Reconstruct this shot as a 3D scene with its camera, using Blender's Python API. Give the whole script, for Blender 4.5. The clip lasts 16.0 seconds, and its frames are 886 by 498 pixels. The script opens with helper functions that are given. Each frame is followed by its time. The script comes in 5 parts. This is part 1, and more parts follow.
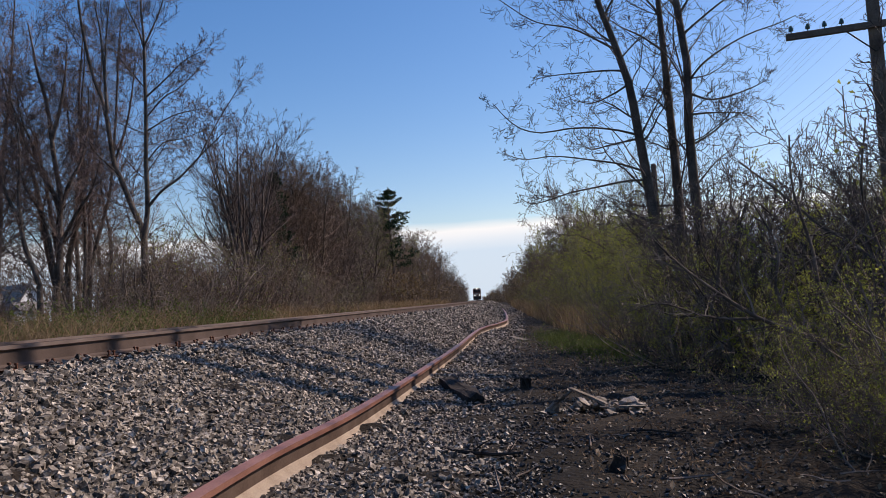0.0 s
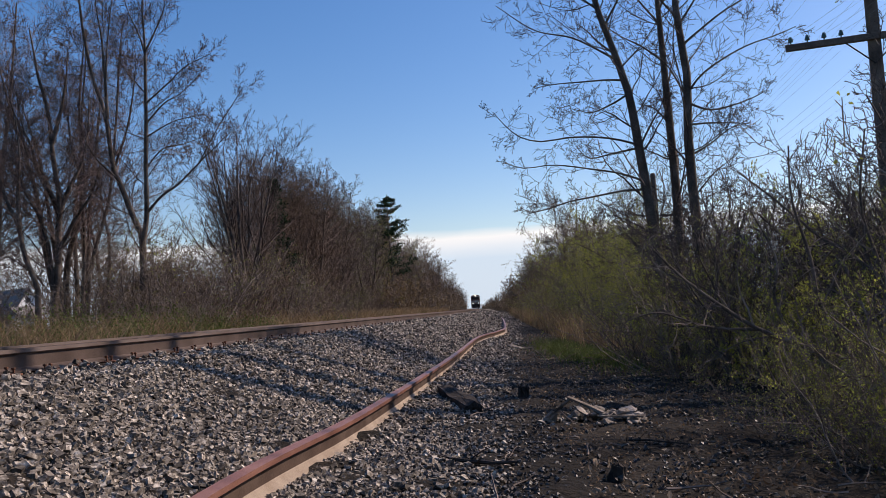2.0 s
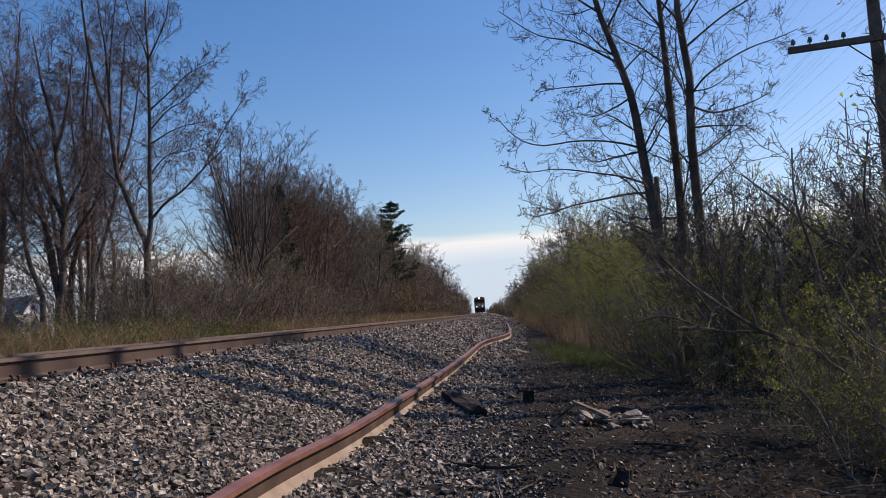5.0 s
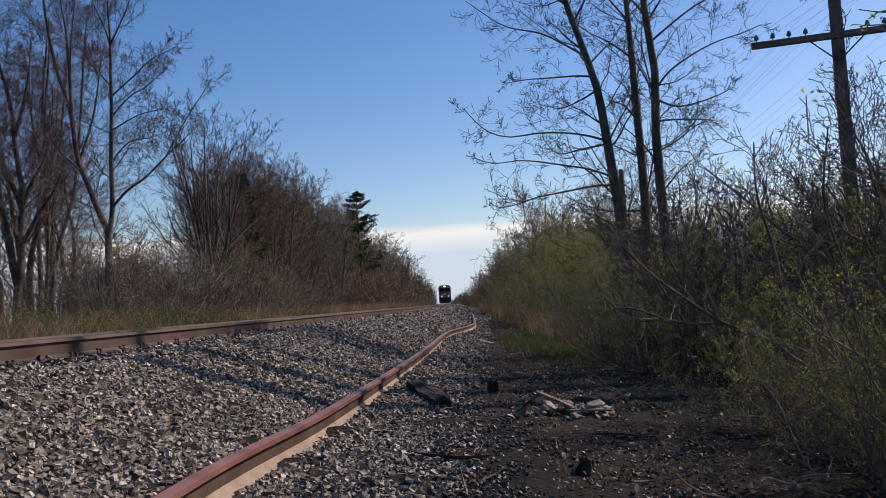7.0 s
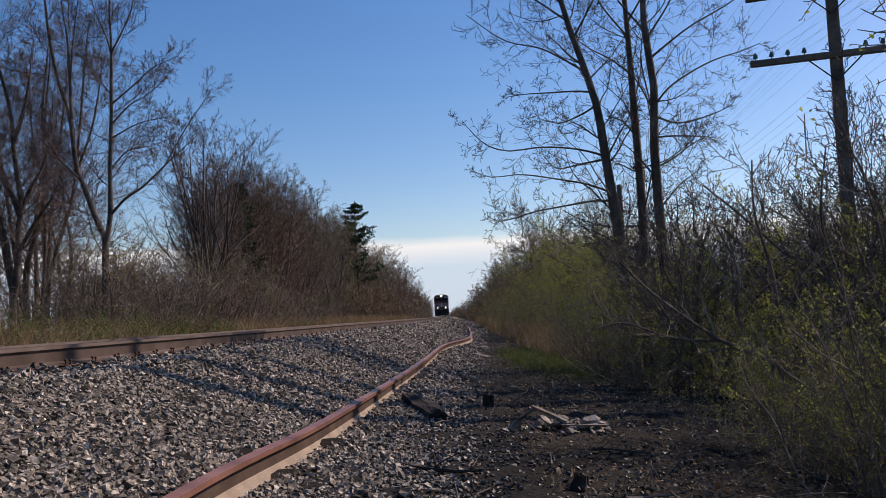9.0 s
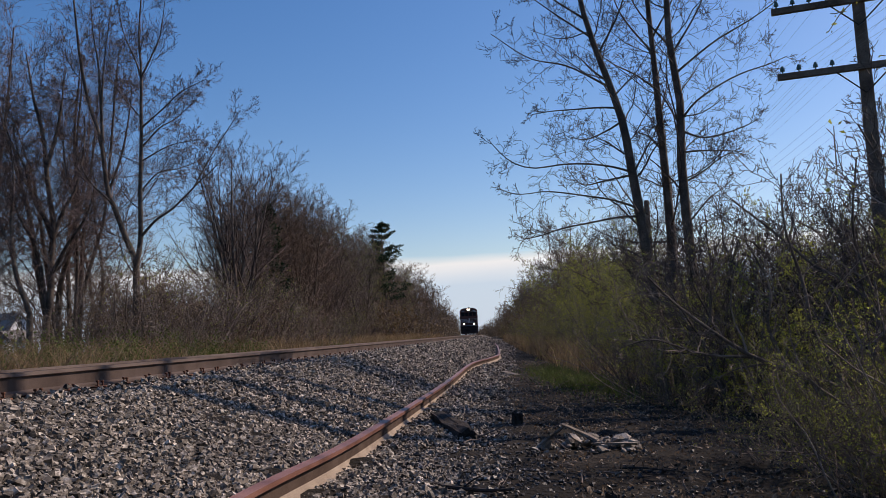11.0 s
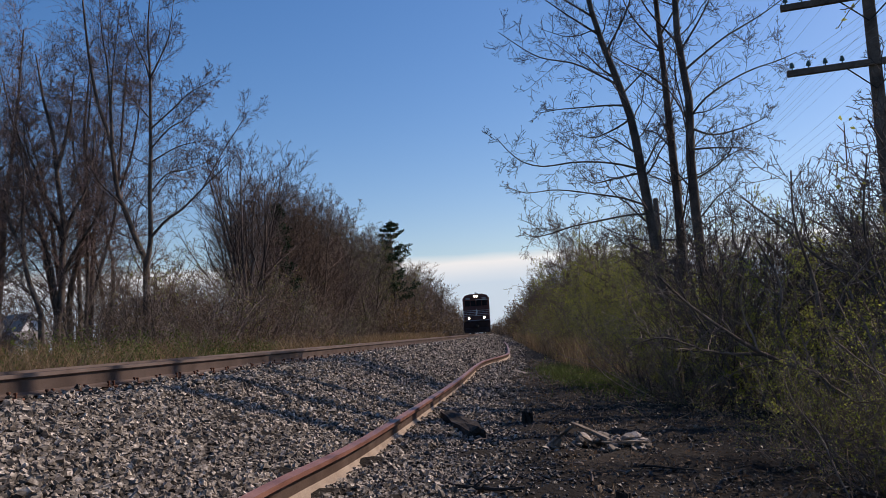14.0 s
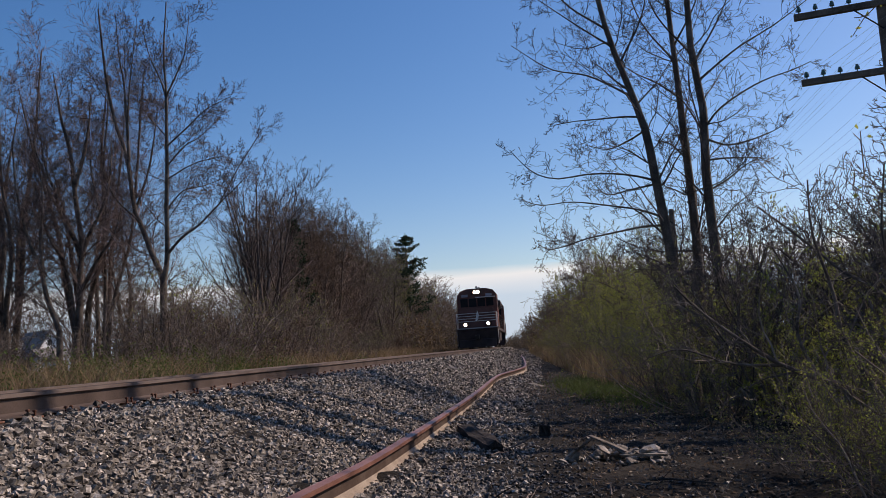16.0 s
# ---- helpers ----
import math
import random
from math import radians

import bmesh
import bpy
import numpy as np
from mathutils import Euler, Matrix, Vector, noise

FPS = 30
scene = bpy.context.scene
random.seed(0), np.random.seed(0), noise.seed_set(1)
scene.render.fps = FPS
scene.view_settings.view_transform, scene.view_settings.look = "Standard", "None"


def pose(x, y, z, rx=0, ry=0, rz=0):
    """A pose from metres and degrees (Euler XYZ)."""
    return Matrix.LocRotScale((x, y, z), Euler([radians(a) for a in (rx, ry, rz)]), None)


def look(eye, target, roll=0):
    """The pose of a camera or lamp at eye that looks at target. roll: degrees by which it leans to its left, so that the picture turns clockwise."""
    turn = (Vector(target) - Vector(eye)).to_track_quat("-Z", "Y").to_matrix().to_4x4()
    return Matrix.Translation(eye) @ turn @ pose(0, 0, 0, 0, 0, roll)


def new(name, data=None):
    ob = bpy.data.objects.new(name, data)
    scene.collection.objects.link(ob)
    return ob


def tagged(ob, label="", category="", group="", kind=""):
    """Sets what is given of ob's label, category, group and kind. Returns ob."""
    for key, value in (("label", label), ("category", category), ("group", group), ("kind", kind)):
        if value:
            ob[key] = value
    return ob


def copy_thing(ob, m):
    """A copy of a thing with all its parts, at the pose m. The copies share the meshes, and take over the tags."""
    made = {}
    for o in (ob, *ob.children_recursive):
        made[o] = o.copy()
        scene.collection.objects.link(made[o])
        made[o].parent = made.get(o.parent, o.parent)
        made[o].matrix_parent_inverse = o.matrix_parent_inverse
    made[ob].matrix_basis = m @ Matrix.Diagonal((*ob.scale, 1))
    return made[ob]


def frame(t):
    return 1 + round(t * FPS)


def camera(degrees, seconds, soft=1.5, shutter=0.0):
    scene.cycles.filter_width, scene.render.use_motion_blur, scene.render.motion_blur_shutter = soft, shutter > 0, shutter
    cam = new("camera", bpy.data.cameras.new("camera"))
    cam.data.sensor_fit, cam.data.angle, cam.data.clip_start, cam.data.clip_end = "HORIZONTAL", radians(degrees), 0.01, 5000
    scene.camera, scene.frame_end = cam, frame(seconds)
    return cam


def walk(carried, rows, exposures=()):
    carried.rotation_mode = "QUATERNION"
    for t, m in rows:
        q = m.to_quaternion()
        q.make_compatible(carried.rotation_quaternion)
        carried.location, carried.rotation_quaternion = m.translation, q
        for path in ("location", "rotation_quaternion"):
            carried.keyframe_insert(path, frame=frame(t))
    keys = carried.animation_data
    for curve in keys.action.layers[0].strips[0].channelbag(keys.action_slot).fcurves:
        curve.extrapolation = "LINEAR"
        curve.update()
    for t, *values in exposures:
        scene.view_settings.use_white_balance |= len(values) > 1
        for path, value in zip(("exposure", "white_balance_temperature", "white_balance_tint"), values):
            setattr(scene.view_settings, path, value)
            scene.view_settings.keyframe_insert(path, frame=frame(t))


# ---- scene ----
cam = camera(54.0, 16.0, soft=0.85)
EYE = (0.0, 0.0, 1.6)
# seconds, yaw, pitch, roll of the hand-held camera, which turns on the spot
TURNS = [
    (0, 2.27, 3.51, 3.99), (0.5, 2.17, 3.35, 4.52), (1, 1.72, 3.40, 4.10), (1.5, 1.79, 4.00, 3.81),
    (2, 2.17, 4.02, 3.55), (2.5, 2.03, 3.86, 3.78), (3, 1.54, 4.03, 4.32), (3.2, 1.25, 4.04, 4.43),
    (5.3, 2.73, 4.38, 4.10), (5.5, 2.76, 4.02, 4.66), (6, 2.25, 3.19, 4.80), (6.5, 1.49, 3.66, 3.91),
    (7, 0.16, 3.57, 3.63), (7.5, -0.53, 3.42, 3.54), (8, 0.14, 3.60, 3.20), (8.5, 0.39, 3.69, 2.72),
    (8.7, -0.15, 3.93, 2.74), (10.8, 1.41, 5.96, 3.72), (11, 1.76, 5.69, 3.30), (11.5, 2.49, 4.88, 3.41),
    (12, 2.76, 4.69, 3.62), (12.5, 3.11, 4.80, 3.52), (13, 3.40, 5.10, 3.44), (13.5, 2.88, 5.29, 3.57),
    (14, 2.38, 5.66, 3.55), (14.5, 2.18, 6.07, 4.00), (15, 2.18, 6.30, 4.39), (15.5, 2.86, 6.41, 4.23),
    (16, 3.44, 6.62, 4.04),
]
walk(cam, [(t, pose(*EYE, 90 + p, r, y)) for t, y, p, r in TURNS], [(0, 0.02, 7100, 22), (3.2, 0.0, 7100, 22), (6, -0.08, 7100, 22), (8.7, -0.09, 7100, 22), (10.8, -0.17, 7100, 22), (12, -0.13, 7100, 22), (16, -0.2, 7100, 22)])

# ---- world and sun ----
SUN_AZIMUTH, SUN_HEIGHT = radians(63), radians(40)      # azimuth clockwise from +y
world = bpy.data.worlds.new("sky")
scene.world = world
world.use_nodes = True
wn = world.node_tree.nodes
sky = wn.new("ShaderNodeTexSky")
sky.sky_type, sky.sun_disc = "NISHITA", False
sky.sun_elevation, sky.sun_rotation = SUN_HEIGHT, SUN_AZIMUTH
sky.air_density, sky.dust_density, sky.ozone_density = 1.0, 0.7, 3.0
wn["Background"].inputs["Strength"].default_value = 0.143
rich = wn.new("ShaderNodeHueSaturation")
rich.inputs["Hue"].default_value, rich.inputs["Saturation"].default_value = 0.503, 1.33
world.node_tree.links.new(sky.outputs[0], rich.inputs["Color"])
world.node_tree.links.new(rich.outputs[0], wn["Background"].inputs["Color"])
sun = new("sun", bpy.data.lights.new("sun", "SUN"))
sun.data.energy, sun.data.angle, sun.data.color = 5.0, radians(0.55), (1.0, 0.92, 0.8)
sun_way = Vector((math.sin(SUN_AZIMUTH) * math.cos(SUN_HEIGHT), math.cos(SUN_AZIMUTH) * math.cos(SUN_HEIGHT), math.sin(SUN_HEIGHT)))
sun.matrix_basis = look(sun_way * 60, (0, 0, 0))


# ---- materials ----
def material(name, colours, rough=0.8, scale=6.0, metal=0.0, bump=0.3, fine=60.0, per="none", spread=0.0, depth=0.01, through_light=0.0):
    """Two-scale noise between the colours, with relief; per: island or object variation of brightness by spread."""
    m = bpy.data.materials.new(name)
    m.use_nodes = True
    nt, n, link = m.node_tree, m.node_tree.nodes, m.node_tree.links.new
    b = n["Principled BSDF"]
    co = n.new("ShaderNodeTexCoord")
    big, small = n.new("ShaderNodeTexNoise"), n.new("ShaderNodeTexNoise")
    for tex, s, det in ((big, scale, 5), (small, fine, 3)):
        tex.inputs["Scale"].default_value, tex.inputs["Detail"].default_value = s, det
        link(co.outputs["Object"], tex.inputs["Vector"])
    mix = n.new("ShaderNodeMath")
    mix.operation = "MULTIPLY_ADD"
    link(small.outputs[0], mix.inputs[0])
    mix.inputs[1].default_value = 0.5
    half = n.new("ShaderNodeMath")
    half.operation = "MULTIPLY_ADD"
    link(big.outputs[0], half.inputs[0])
    half.inputs[1].default_value, half.inputs[2].default_value = 1.3, -0.4
    link(half.outputs[0], mix.inputs[2])
    ramp = n.new("ShaderNodeValToRGB")
    el = ramp.color_ramp.elements
    while len(el) < len(colours):
        el.new(0.5)
    for i, c in enumerate(colours):
        el[i].position = 0.2 + 0.6 * i / max(1, len(colours) - 1)
        el[i].color = (*c, 1)
    link(mix.outputs[0], ramp.inputs[0])
    out = ramp.outputs[0]
    if per != "none":
        src = n.new("ShaderNodeNewGeometry" if per == "island" else "ShaderNodeObjectInfo")
        gain = n.new("ShaderNodeMath")
        gain.operation = "MULTIPLY_ADD"
        link(src.outputs["Random Per Island" if per == "island" else "Random"], gain.inputs[0])
        gain.inputs[1].default_value, gain.inputs[2].default_value = 2 * spread, 1 - spread
        hs = n.new("ShaderNodeHueSaturation")
        link(gain.outputs[0], hs.inputs["Value"])
        link(out, hs.inputs["Color"])
        out = hs.outputs[0]
    link(out, b.inputs["Base Color"])
    b.inputs["Roughness"].default_value, b.inputs["Metallic"].default_value = rough, metal
    b.inputs["Specular IOR Level"].default_value = 0.5 if rough < 0.55 else 0.15
    if bump:
        bp = n.new("ShaderNodeBump")
        bp.inputs["Strength"].default_value, bp.inputs["Distance"].default_value = bump, depth
        link(small.outputs[0], bp.inputs["Height"])
        link(bp.outputs[0], b.inputs["Normal"])
    if through_light:
        b.inputs["Transmission Weight"].default_value = 0.0
        tl, ms = n.new("ShaderNodeBsdfTranslucent"), n.new("ShaderNodeMixShader")
        link(out, tl.inputs[0])
        ms.inputs[0].default_value = through_light
        link(b.outputs[0], ms.inputs[1])
        link(tl.outputs[0], ms.inputs[2])
        link(ms.outputs[0], n["Material Output"].inputs[0])
    return m


def glow(name, colour, strength):
    m = bpy.data.materials.new(name)
    m.use_nodes = True
    b = m.node_tree.nodes["Principled BSDF"]
    b.inputs["Emission Color"].default_value, b.inputs["Emission Strength"].default_value = (*colour, 1), strength
    return m


# near black: the thicket's shade is put into the earth's base colour
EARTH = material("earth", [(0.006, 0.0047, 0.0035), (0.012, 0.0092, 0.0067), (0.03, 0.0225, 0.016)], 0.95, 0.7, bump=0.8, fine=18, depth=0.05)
STONE = material("ballast stone", [(0.055, 0.045, 0.037), (0.15, 0.127, 0.104), (0.5, 0.44, 0.372)], 0.75, 22, bump=0.4, fine=90, per="island", spread=0.65, depth=0.006)
# dark cinders, toned down further to hold the thicket's shade
CINDER = material("dark gravel", [(0.01, 0.0083, 0.007), (0.024, 0.0195, 0.0158), (0.085, 0.07, 0.057)], 0.5, 18, bump=0.4, fine=90, per="island", spread=0.6, depth=0.006)
RAIL = material("weathered rail steel", [(0.045, 0.031, 0.025), (0.075, 0.053, 0.044), (0.11, 0.08, 0.067)], 0.65, 2.0, 0.15, 0.25, 80, depth=0.003)
RAIL_HEAD = material("worn rail head", [(0.11, 0.08, 0.068), (0.2, 0.157, 0.136)], 0.56, 2.0, 0.3, 0.1, 80, depth=0.002)
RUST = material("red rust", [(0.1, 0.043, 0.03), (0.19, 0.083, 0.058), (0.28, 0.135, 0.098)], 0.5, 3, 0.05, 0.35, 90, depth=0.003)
# rust toned apart: head's shadow painted on the web, sunlight on the foot
RUST_SHADED = material("dark rusty web", [(0.045, 0.028, 0.021), (0.08, 0.052, 0.04), (0.12, 0.085, 0.066)], 0.8, 3, 0.05, 0.3, 90, depth=0.003)
RUST_LIT = material("pale rusty web", [(0.16, 0.115, 0.084), (0.27, 0.21, 0.16), (0.36, 0.295, 0.23)], 0.75, 3, 0.05, 0.3, 90, depth=0.003)
TIE = material("creosoted tie", [(0.05, 0.035, 0.027), (0.11, 0.08, 0.06)], 0.9, 4, bump=0.6, fine=50, per="object", spread=0.25)
DARK_RUST = material("dark rusty iron", [(0.07, 0.035, 0.025), (0.17, 0.08, 0.05)], 0.8, 8, 0.2, 0.3, 90)
BARK = material("grey-brown bark", [(0.05, 0.039, 0.033), (0.105, 0.084, 0.07), (0.19, 0.157, 0.135)], 0.9, 3, bump=0.8, fine=35, per="object", spread=0.15, depth=0.02)
TWIG = material("bare twigs", [(0.075, 0.058, 0.05), (0.15, 0.118, 0.1), (0.25, 0.205, 0.175)], 0.8, 2, bump=0.0, per="island", spread=0.3)
TWIG_RED = material("reddish budding twigs", [(0.085, 0.056, 0.043), (0.15, 0.104, 0.08), (0.22, 0.162, 0.125)], 0.8, 2, bump=0.0, per="island", spread=0.35)
# TWIG toned down: the backlit look against the sky is put into the colour
TWIG_BACKLIT = material("dark bare twigs", [(0.045, 0.034, 0.031), (0.085, 0.065, 0.058), (0.135, 0.106, 0.093)], 0.8, 2, bump=0.0, per="island", spread=0.3)
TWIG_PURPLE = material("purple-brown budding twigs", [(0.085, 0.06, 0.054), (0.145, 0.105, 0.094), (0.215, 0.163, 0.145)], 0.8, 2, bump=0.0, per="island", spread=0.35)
LEAF = material("young leaves", [(0.14, 0.165, 0.03), (0.26, 0.28, 0.055), (0.37, 0.365, 0.1)], 0.6, 3, bump=0.0, per="island", spread=0.4, through_light=0.62)
BUD = material("budding catkins", [(0.095, 0.062, 0.036), (0.155, 0.108, 0.06), (0.2, 0.155, 0.085)], 0.7, 3, bump=0.0, per="island", spread=0.4, through_light=0.35)
NEEDLE = material("pine needles", [(0.012, 0.026, 0.012), (0.03, 0.055, 0.024)], 0.6, 3, bump=0.0, per="island", spread=0.4, through_light=0.15)
STRAW = material("dry grass", [(0.13, 0.085, 0.045), (0.24, 0.165, 0.095), (0.34, 0.25, 0.155)], 0.8, 1, bump=0.0, per="island", spread=0.4, through_light=0.35)
GRASS = material("fresh grass", [(0.045, 0.065, 0.018), (0.085, 0.11, 0.028), (0.15, 0.165, 0.055)], 0.6, 1, bump=0.0, per="island", spread=0.4, through_light=0.4)
LITTER = material("dead leaves", [(0.09, 0.06, 0.04), (0.2, 0.14, 0.095), (0.34, 0.27, 0.2)], 0.8, 3, bump=0.0, per="island", spread=0.5, through_light=0.2)
POLE_WOOD = material("weathered pole wood", [(0.06, 0.045, 0.035), (0.13, 0.1, 0.08), (0.2, 0.165, 0.135)], 0.9, 3, bump=0.5, fine=40)
GLASS_GREEN = material("green insulator glass", [(0.03, 0.07, 0.06), (0.05, 0.11, 0.09)], 0.15, 5, bump=0.0)
WIRE = material("oxidised wire", [(0.12, 0.12, 0.11), (0.2, 0.2, 0.19)], 0.5, 5, 0.6, 0.0)
BLACK_PAINT = material("dusty black paint", [(0.034, 0.022, 0.019), (0.064, 0.043, 0.037)], 0.8, 1.5, bump=0.1, fine=30)
MAROON = material("dusty dark paint", [(0.11, 0.046, 0.037), (0.17, 0.08, 0.064)], 0.6, 1.5, bump=0.1, fine=30)
WHITE_PAINT = material("dirty white paint", [(0.5, 0.47, 0.43), (0.75, 0.73, 0.7)], 0.5, 4, bump=0.1)
GREY_PAINT = material("grey paint", [(0.2, 0.2, 0.21), (0.32, 0.32, 0.33)], 0.5, 2, bump=0.1)
STEEL = material("grimy steel", [(0.03, 0.026, 0.023), (0.08, 0.07, 0.06)], 0.6, 3, 0.5, 0.2)
DARK_GLASS = material("dark cab glass", [(0.01, 0.01, 0.011), (0.018, 0.017, 0.018)], 0.6, 3, bump=0.0)
LAMP = glow("headlight", (1.0, 0.9, 0.7), 9)
SIDING = material("white house siding", [(0.62, 0.62, 0.6), (0.78, 0.78, 0.77)], 0.7, 1, bump=0.1)
ROOF = material("grey shingles", [(0.13, 0.125, 0.12), (0.24, 0.23, 0.22)], 0.9, 2, bump=0.4)
CHALK = material("pale broken limestone", [(0.09, 0.075, 0.06), (0.2, 0.17, 0.145), (0.36, 0.32, 0.28)], 0.85, 6, bump=0.5, fine=60, per="object", spread=0.3)
OLD_WOOD = material("grey old timber", [(0.08, 0.065, 0.05), (0.17, 0.14, 0.115), (0.26, 0.22, 0.185)], 0.9, 4, bump=0.5, fine=40)
CHARRED = material("rotten dark wood", [(0.02, 0.016, 0.013), (0.06, 0.048, 0.04)], 0.9, 5, bump=0.7, fine=40)


# ---- mesh tools ----
def mesh_of(name, V, F, mat):
    """A mesh from an array of places and an array of faces of one size."""
    V, F = np.asarray(V, np.float32).reshape(-1, 3), np.asarray(F, np.int32)
    me = bpy.data.meshes.new(name)
    me.vertices.add(len(V))
    me.vertices.foreach_set("co", V.ravel())
    k = F.shape[1]
    me.loops.add(F.size)
    me.loops.foreach_set("vertex_index", F.ravel())
    me.polygons.add(len(F))
    me.polygons.foreach_set("loop_start", np.arange(0, F.size, k, dtype=np.int32))
    me.update(calc_edges=True)
    me.validate()
    me.polygons.foreach_set("use_smooth", [False] * len(me.polygons))
    me.materials.append(mat)
    return me


def under(name, me, parent, label="", m=None):
    ob = new(name, me)
    ob.parent = parent
    if m is not None:
        ob.matrix_basis = m
    if label:
        tagged(ob, label)
    return ob


def part(name, bm, mat, parent, label="", smooth=False):
    """Links a bmesh as one mesh object under a thing or part."""
    me = bpy.data.meshes.new(name)
    bm.to_mesh(me)
    bm.free()
    me.materials.append(mat)
    if smooth:
        me.polygons.foreach_set("use_smooth", [True] * len(me.polygons))
    ob = new(name, me)
    if parent is not None:
        ob.parent = parent
    if label:
        tagged(ob, label)
    return ob


def box(bm, x0, x1, y0, y1, z0, z1, bevel=0.0):
    r = bmesh.ops.create_cube(bm, size=1, matrix=Matrix.LocRotScale(((x0 + x1) / 2, (y0 + y1) / 2, (z0 + z1) / 2), None, (x1 - x0, y1 - y0, z1 - z0)))
    if bevel:
        es = {e for v in r["verts"] for e in v.link_edges}
        bmesh.ops.bevel(bm, geom=list(es), offset=bevel, segments=1, affect="EDGES")
    return bm


def rod(bm, a, b, r0, r1=None, sides=12):
    a, b = Vector(a), Vector(b)
    q = (b - a).to_track_quat("Z", "Y")
    bmesh.ops.create_cone(bm, cap_ends=True, segments=sides, radius1=r0, radius2=r0 if r1 is None else r1, depth=(b - a).length,
                          matrix=Matrix.LocRotScale((a + b) / 2, q, None))
    return bm


def prism(bm, outline, axis, a, b):
    """A flat outline swept from a to b along axis (0 x, 1 y, 2 z)."""
    def at(p, s):
        return (s, p[0], p[1]) if axis == 0 else (p[0], s, p[1]) if axis == 1 else (p[0], p[1], s)
    va, vb = [bm.verts.new(at(p, a)) for p in outline], [bm.verts.new(at(p, b)) for p in outline]
    n = len(outline)
    for i in range(n):
        bm.faces.new((va[i], va[(i + 1) % n], vb[(i + 1) % n], vb[i]))
    bm.faces.new(va[::-1])
    bm.faces.new(vb)
    bmesh.ops.recalc_face_normals(bm, faces=bm.faces[:])
    return bm


def empty(name, m=None):
    ob = new(name)
    ob.empty_display_size = 0.2
    if m is not None:
        ob.matrix_basis = m
    return ob


def tube_arrays(batches, sides):
    """Places and quads of tapered tubes, in batches of (count, n, 3) points and (count, n) radii."""
    Vs, Fs, base = [], [], 0
    for P, R in batches:
        T = np.gradient(P, axis=1)
        T /= np.linalg.norm(T, axis=2, keepdims=True) + 1e-9
        ref = np.where(np.abs(T[:, :1, 2:3]) > 0.8, np.array([1.0, 0, 0]), np.array([0, 0, 1.0]))
        N = np.cross(T, np.broadcast_to(ref, T.shape))
        N /= np.linalg.norm(N, axis=2, keepdims=True) + 1e-9
        B = np.cross(T, N)
        a = np.arange(sides) * 2 * np.pi / sides
        V = P[:, :, None] + R[:, :, None, None] * (np.cos(a)[:, None] * N[:, :, None] + np.sin(a)[:, None] * B[:, :, None])
        idx = np.arange(P.shape[0] * P.shape[1] * sides).reshape(*P.shape[:2], sides) + base
        nxt = np.roll(idx, -1, axis=2)
        Fs.append(np.stack([idx[:, :-1], nxt[:, :-1], nxt[:, 1:], idx[:, 1:]], -1).reshape(-1, 4))
        Vs.append(V.reshape(-1, 3))
        base += V.size // 3
    return np.concatenate(Vs), np.concatenate(Fs)


def leaf_arrays(rng, places, size, droop=0.0):
    """Small four-cornered leaves with a fold, turned at random."""
    n = len(places)
    a, b = rng.normal(size=(n, 3)), rng.normal(size=(n, 3))
    a[:, 2] -= droop
    a /= np.linalg.norm(a, axis=1, keepdims=True)
    b -= a * (a * b).sum(1, keepdims=True)
    b /= np.linalg.norm(b, axis=1, keepdims=True)
    s = size * rng.uniform(0.5, 1.3, (n, 1))
    c = np.cross(a, b) * s * 0.15
    V = np.stack([places, places + a * s * 0.5 + b * s * 0.3 + c, places + a * s, places + a * s * 0.5 - b * s * 0.3 + c], 1)
    return V.reshape(-1, 3), np.arange(4 * n).reshape(n, 4)


def smooth_line(points, n):
    """n places on a smooth line through the points."""
    p = np.array(points, float)
    p = np.concatenate([[2 * p[0] - p[1]], p, [2 * p[-1] - p[-2]]])
    out = []
    for s in np.linspace(0, len(p) - 3 - 1e-6, n):
        i, u = int(s), s - int(s)
        a, b, c, d = p[i:i + 4]
        out.append(0.5 * (2 * b + (c - a) * u + (2 * a - 5 * b + 4 * c - d) * u * u + (3 * b - a - 3 * c + d) * u ** 3))
    return np.array(out)


# ---- the lie of the land ----
RAIL_TOP = 1.5


def track_x(y):
    """The track's centre line: straight past the camera, an easy bend, then straight to the horizon."""
    y = np.asarray(y, float)
    return np.where(y > 123, 0.0, np.where(y > 55, -((123 - y) ** 2) / 2500, -1.85 - 0.0544 * (55 - y)))


# the bent line of the discarded rail, along its head
BENT = [(-1.5, -7.0, 0.84), (-1.38, 0.5, 0.82), (-1.29, 4.3, 0.81), (-1.0, 7.11, 0.79), (-0.66, 12.35, 0.77), (-0.42, 16.5, 0.765), (0.0, 24.8, 0.765), (0.55, 28.8, 0.76), (0.86, 31.3, 0.755), (1.0, 32.8, 0.755), (1.09, 34.6, 0.755), (1.27, 40, 0.76),
        (1.66, 56, 0.77), (2.1, 80, 0.77), (2.48, 104, 0.77), (2.6, 122, 0.78)]


def ground_z(x, y):
    u = np.asarray(x, float) - track_x(y)
    return np.interp(u, [-60, -40, -8, -4.6, -3.2, -1.95, -1.6, 1.6, 1.75, 3.3, 4.4, 6, 9, 13, 60],
                     [0.8, 1.0, 1.0, 0.98, 0.85, 1.25, 1.27, 1.27, 1.27, 0.65, 0.5, 0.4, 0.15, 0.0, 0.0])


